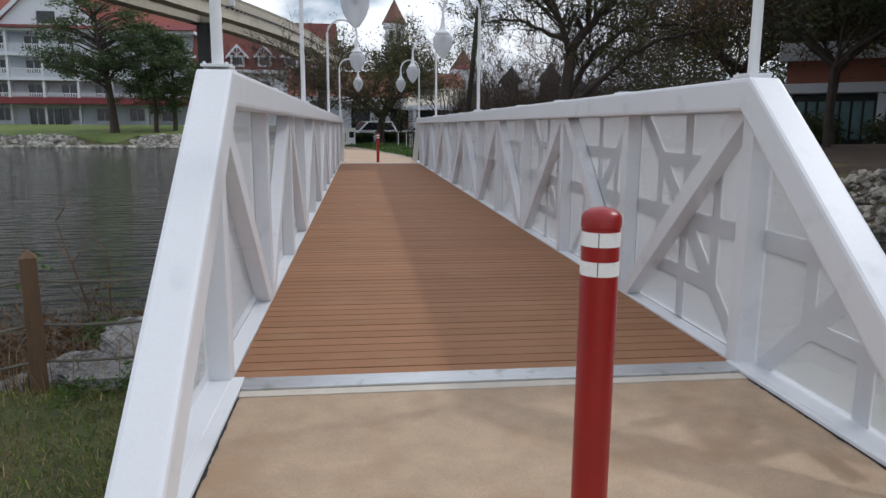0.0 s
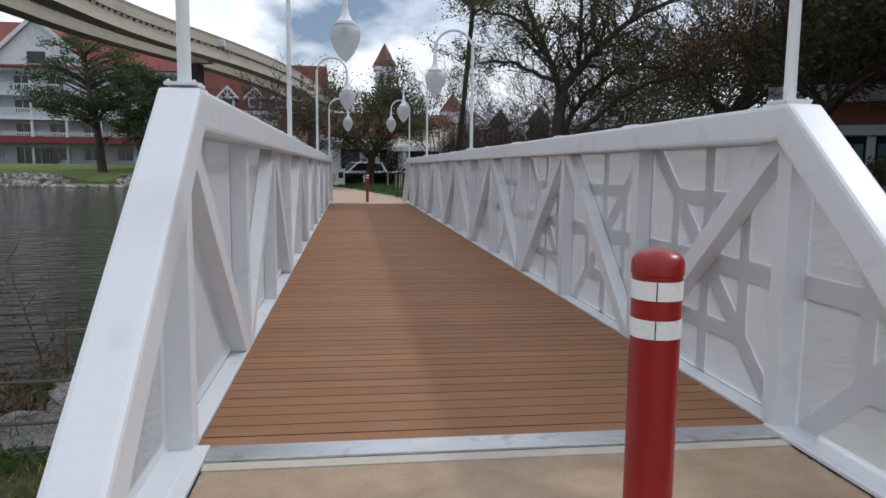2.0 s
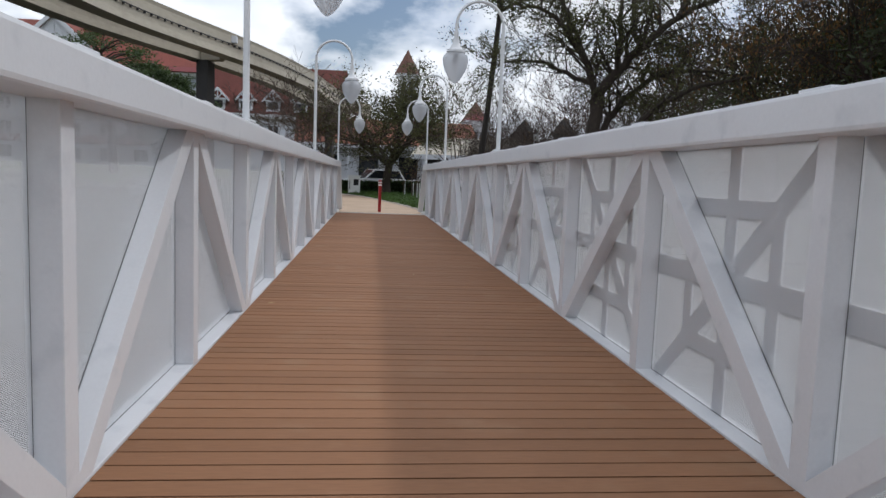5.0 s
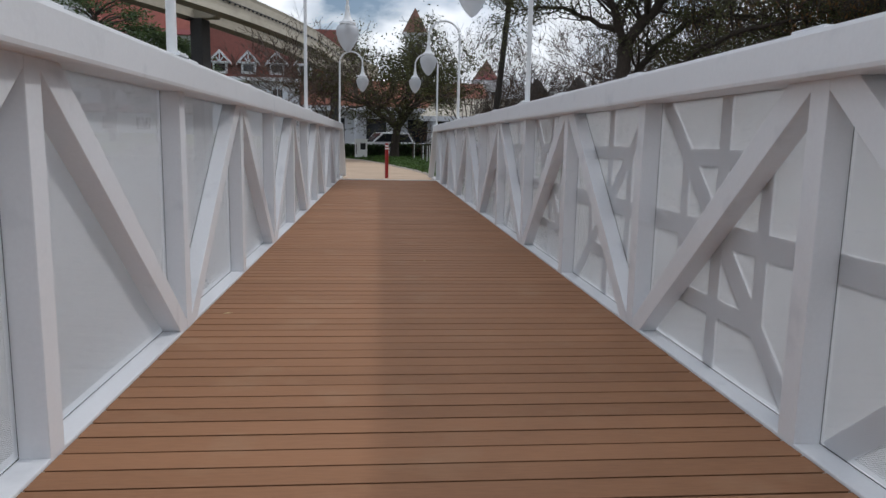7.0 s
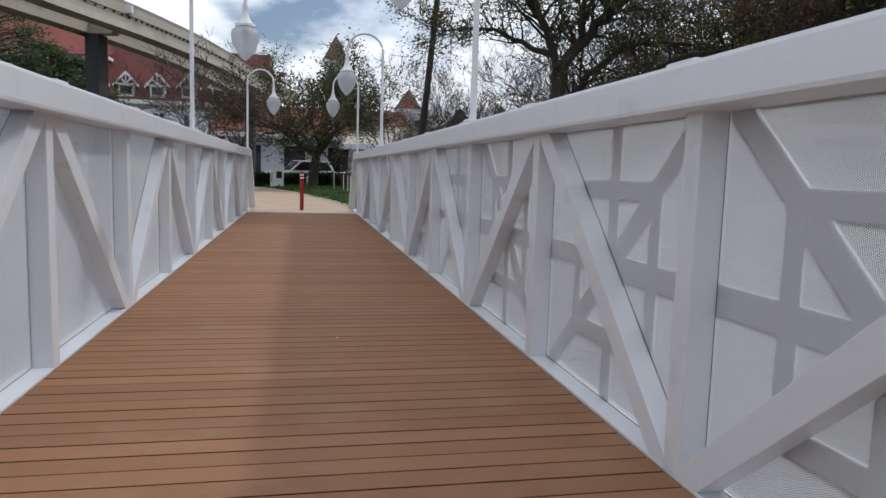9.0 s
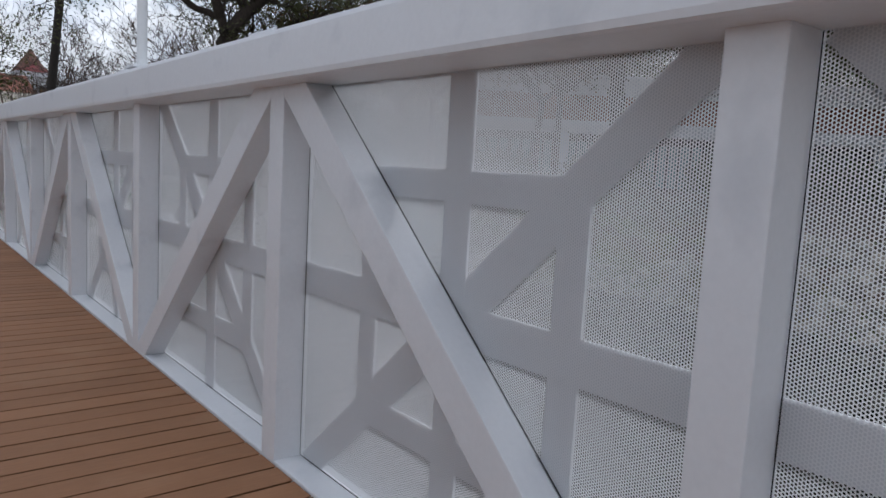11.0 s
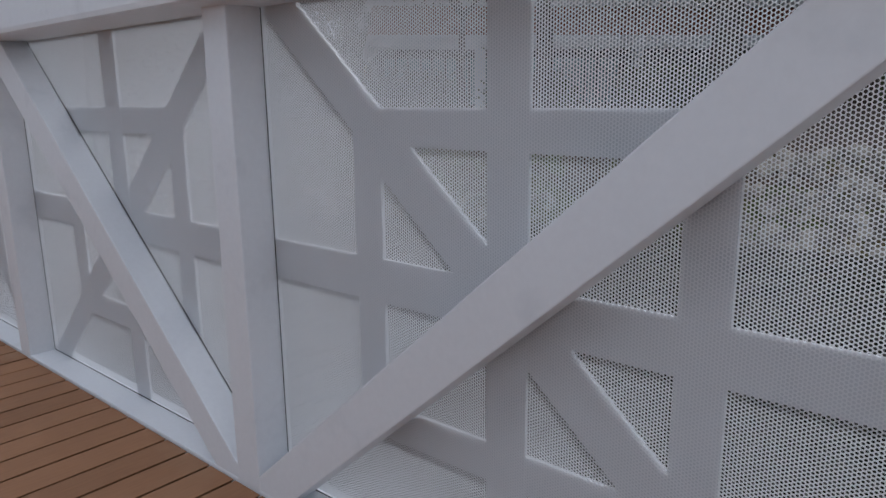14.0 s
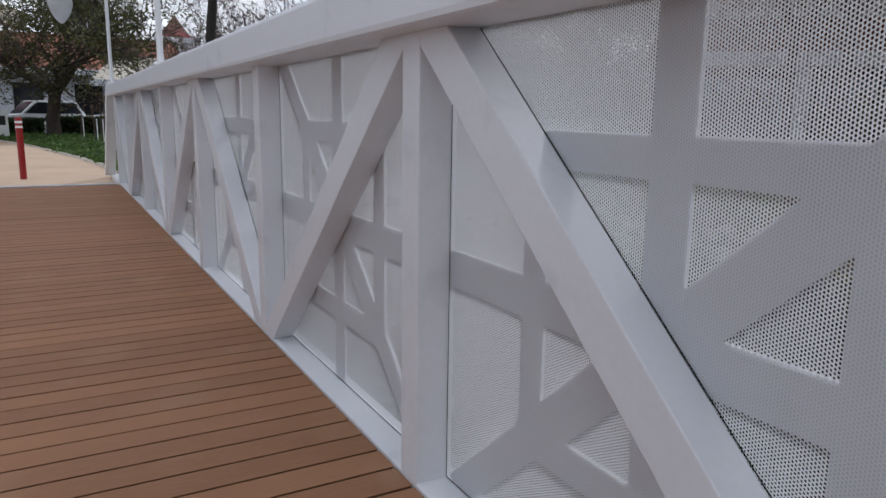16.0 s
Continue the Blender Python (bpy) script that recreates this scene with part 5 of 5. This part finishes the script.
def tufts(name, label, mat_, rnd, places, hmin, hmax, wide, bendy):
    V, F = [], []
    for x, y, z in places:
        a = rnd.uniform(0, 6.283)
        h = rnd.uniform(hmin, hmax)
        dx, dy = math.cos(a), math.sin(a)
        b = rnd.uniform(0.1, bendy) * h
        w = wide * rnd.uniform(0.6, 1.3)
        o = len(V)
        V += [(x - dy * w, y + dx * w, z), (x + dy * w, y - dx * w, z), (x + dx * b * 0.4 + dy * w * 0.6, y + dy * b * 0.4 - dx * w * 0.6, z + h * 0.6), (x + dx * b * 0.4 - dy * w * 0.6, y + dy * b * 0.4 + dx * w * 0.6, z + h * 0.6), (x + dx * b, y + dy * b, z + h * rnd.uniform(0.7, 1))]
        F += [(o, o + 1, o + 2, o + 3), (o + 3, o + 2, o + 4)]
    return tagged(new(name, mesh_of(name, (V, F), mat_)), label, "plants", kind="stuff")


rnd = random.Random(9)
pl = []
for _ in range(62000):
    x, y = -1.45 - rnd.random() ** 1.7 * 7.5, 1.0 - rnd.random() ** 1.2 * 6.5
    pl.append((x, y, land(x, y) - 0.005))
tufts("lawn_grass", "short green turf on the near bank", BLADE, rnd, pl[:36000], 0.02, 0.075, 0.003, 1.6)
tufts("straw_grass", "straw coloured blades in the turf", BLADE_DRY, rnd, pl[36000:], 0.012, 0.05, 0.0026, 2.6)
pl = []
for _ in range(9500):
    x = -1.5 - rnd.random() * 6.0
    y = 1.1 + rnd.gauss(0, 0.35) - max(0, -x - 3) * 0.22
    pl.append((x, y, max(land(x, y), WZ) - 0.02))
tufts("dry_reeds", "tangled dry brown reeds along the water edge", REED, rnd, pl, 0.12, 0.55, 0.004, 0.8)
pl = [(x - 0.2, y, z) for x, y, z in pl[:120]]
tufts("tall_reeds", "a few tall bare stems by the water", REED, rnd, pl[:70], 0.7, 1.35, 0.0035, 0.2)


def tangle():
    """Dead brown canes and leaves heaped behind the wire net."""
    r = random.Random(61)
    V, F, LV, LF = [], [], [], []
    for _ in range(620):
        x, y = -1.5 - r.random() * 4.2, r.uniform(0.95, 1.75)
        y -= max(0, -x - 3) * 0.25
        z = max(land(x, y), WZ)
        a, h, q = r.uniform(0, 6.28), r.uniform(0.2, 0.62), r.uniform(0.1, 0.4)
        dx, dy = math.cos(a) * q, math.sin(a) * q
        tube(V, F, [(x, y, z), (x + dx * 0.3, y + dy * 0.3, z + h * 0.7), (x + dx * 0.8, y + dy * 0.8, z + h), (x + dx * 1.4, y + dy * 1.4, z + h * r.uniform(0.6, 1.0))], [0.006, 0.005, 0.004, 0.002], 4)
        for _ in range(3):
            leaf_cloud(LV, LF, Vector((x + r.gauss(0, .1), y + r.gauss(0, .1), z + r.uniform(0.02, 0.4))), 0.06, 5, 0.032, r)
    tagged(new("bramble", mesh_of("bramble", (V, F), CANE)), "tangled dead brown canes along the water edge", "plants", kind="stuff")
    tagged(new("dead_leaves", mesh_of("dead_leaves", (LV, LF), LITTER)), "withered dark brown leaves among the canes", "plants", kind="stuff")


CANE = mat("dead_canes", (0.13, 0.075, 0.042), 0.95, var=0.4, scale=5, fine=30)
tangle()


def stem_plant(x, y, h, lean, seed, leafy):
    r = random.Random(seed)
    t = thing("weed", "tall bare weed stem with a few side twigs", "plant", "weeds by the water", at=pose(x, y, max(land(x, y), WZ) - 0.03))
    V, F = [], []
    pts = [Vector((lean * u * u, 0.05 * math.sin(u * 5), h * u)) for u in (0, 0.25, 0.5, 0.75, 1)]
    tube(V, F, [tuple(p) for p in pts], [0.011, 0.010, 0.008, 0.006, 0.003], 5)
    for k in range(7):
        p = pts[1 + k % 4]
        d = r.choice((-1, 1))
        part("twig", piped([tuple(p), tuple(p + Vector((d * 0.08, r.uniform(-.06, .06), 0.10))), tuple(p + Vector((d * 0.11, r.uniform(-.1, .1), 0.24)))], [0.005, 0.004, 0.002], 4), CANE, t)
    part("stem", (V, F), CANE, t)
    V, F = [], []
    for k in range(6 if leafy else 2):
        leaf_cloud(V, F, pts[-1 if leafy else 2] + Vector((r.gauss(0, .05), r.gauss(0, .05), r.gauss(0, .05))), 0.04, 7, 0.022, r)
    part("leaves", (V, F), COVER if leafy else LITTER, t)
    return t


for k, (x, y, h, ln, lf_) in enumerate(((-2.55, 1.55, 1.25, -0.18, False), (-2.42, 1.5, 1.0, 0.05, False), (-2.95, 1.4, 0.95, 0.12, True), (-3.35, 1.3, 0.8, 0.15, False), (-3.7, 1.25, 0.9, -0.1, False), (-2.0, 1.6, 0.8, 0.06, False))):
    stem_plant(x, y, h, ln, 70 + k, lf_)


def weed_clump(x, y, z, seed, n, hgt):
    r = random.Random(seed)
    t = thing("green_weed", "low leafy green weed on the bank", "plant", "weeds by the rocks", at=pose(x, y, z))
    V, F = [], []
    for _ in range(n):
        a, q = r.uniform(0, 6.28), r.uniform(0.02, 0.16)
        leaf_cloud(V, F, Vector((math.cos(a) * q, math.sin(a) * q, r.uniform(0.0, hgt * 0.6))), 0.02, 4, 0.019, r)
    part("leaves", (V, F), COVER, t)
    return t


for k, (x, y, z, n, h) in enumerate(((-1.78, 0.22, -0.1, 70, 0.2), (-1.66, 0.3, -0.1, 60, 0.24), (-2.3, 1.05, -0.1, 80, 0.25), (-3.0, -0.4, -0.1, 40, 0.06), (-2.1, 0.1, -0.1, 40, 0.08), (-2.4, -1.2, -0.1, 30, 0.05), (-2.8, -0.9, -0.1, 30, 0.05), (-2.0, -1.7, -0.1, 30, 0.06))):
    weed_clump(x, y, z, 90 + k, n, h)


def fallen_leaf(x, y, rot, size):
    V = [(-size, 0, 0.001), (0, size * 0.4, 0.004), (size, 0, 0.002), (0, -size * 0.4, 0.004), (0, 0, 0.0015)]
    F = [(0, 4, 1), (1, 4, 2), (2, 4, 3), (3, 4, 0)]
    o = new("fallen_leaf", mesh_of("fallen_leaf", (V, F), STRAW))
    o.matrix_basis = pose(x, y, 0.001, 0, 0, rot)
    return tagged(o, "small pale dry leaf lying on the boards", "leaf", "fallen leaves")


STRAW = leafmat("pale_dry_leaf", (0.50, 0.40, 0.26))
fallen_leaf(-1.11, 5.80, 20, 0.035)
fallen_leaf(0.35, 7.9, 75, 0.02)
fallen_leaf(-0.4, 12.6, 130, 0.025)
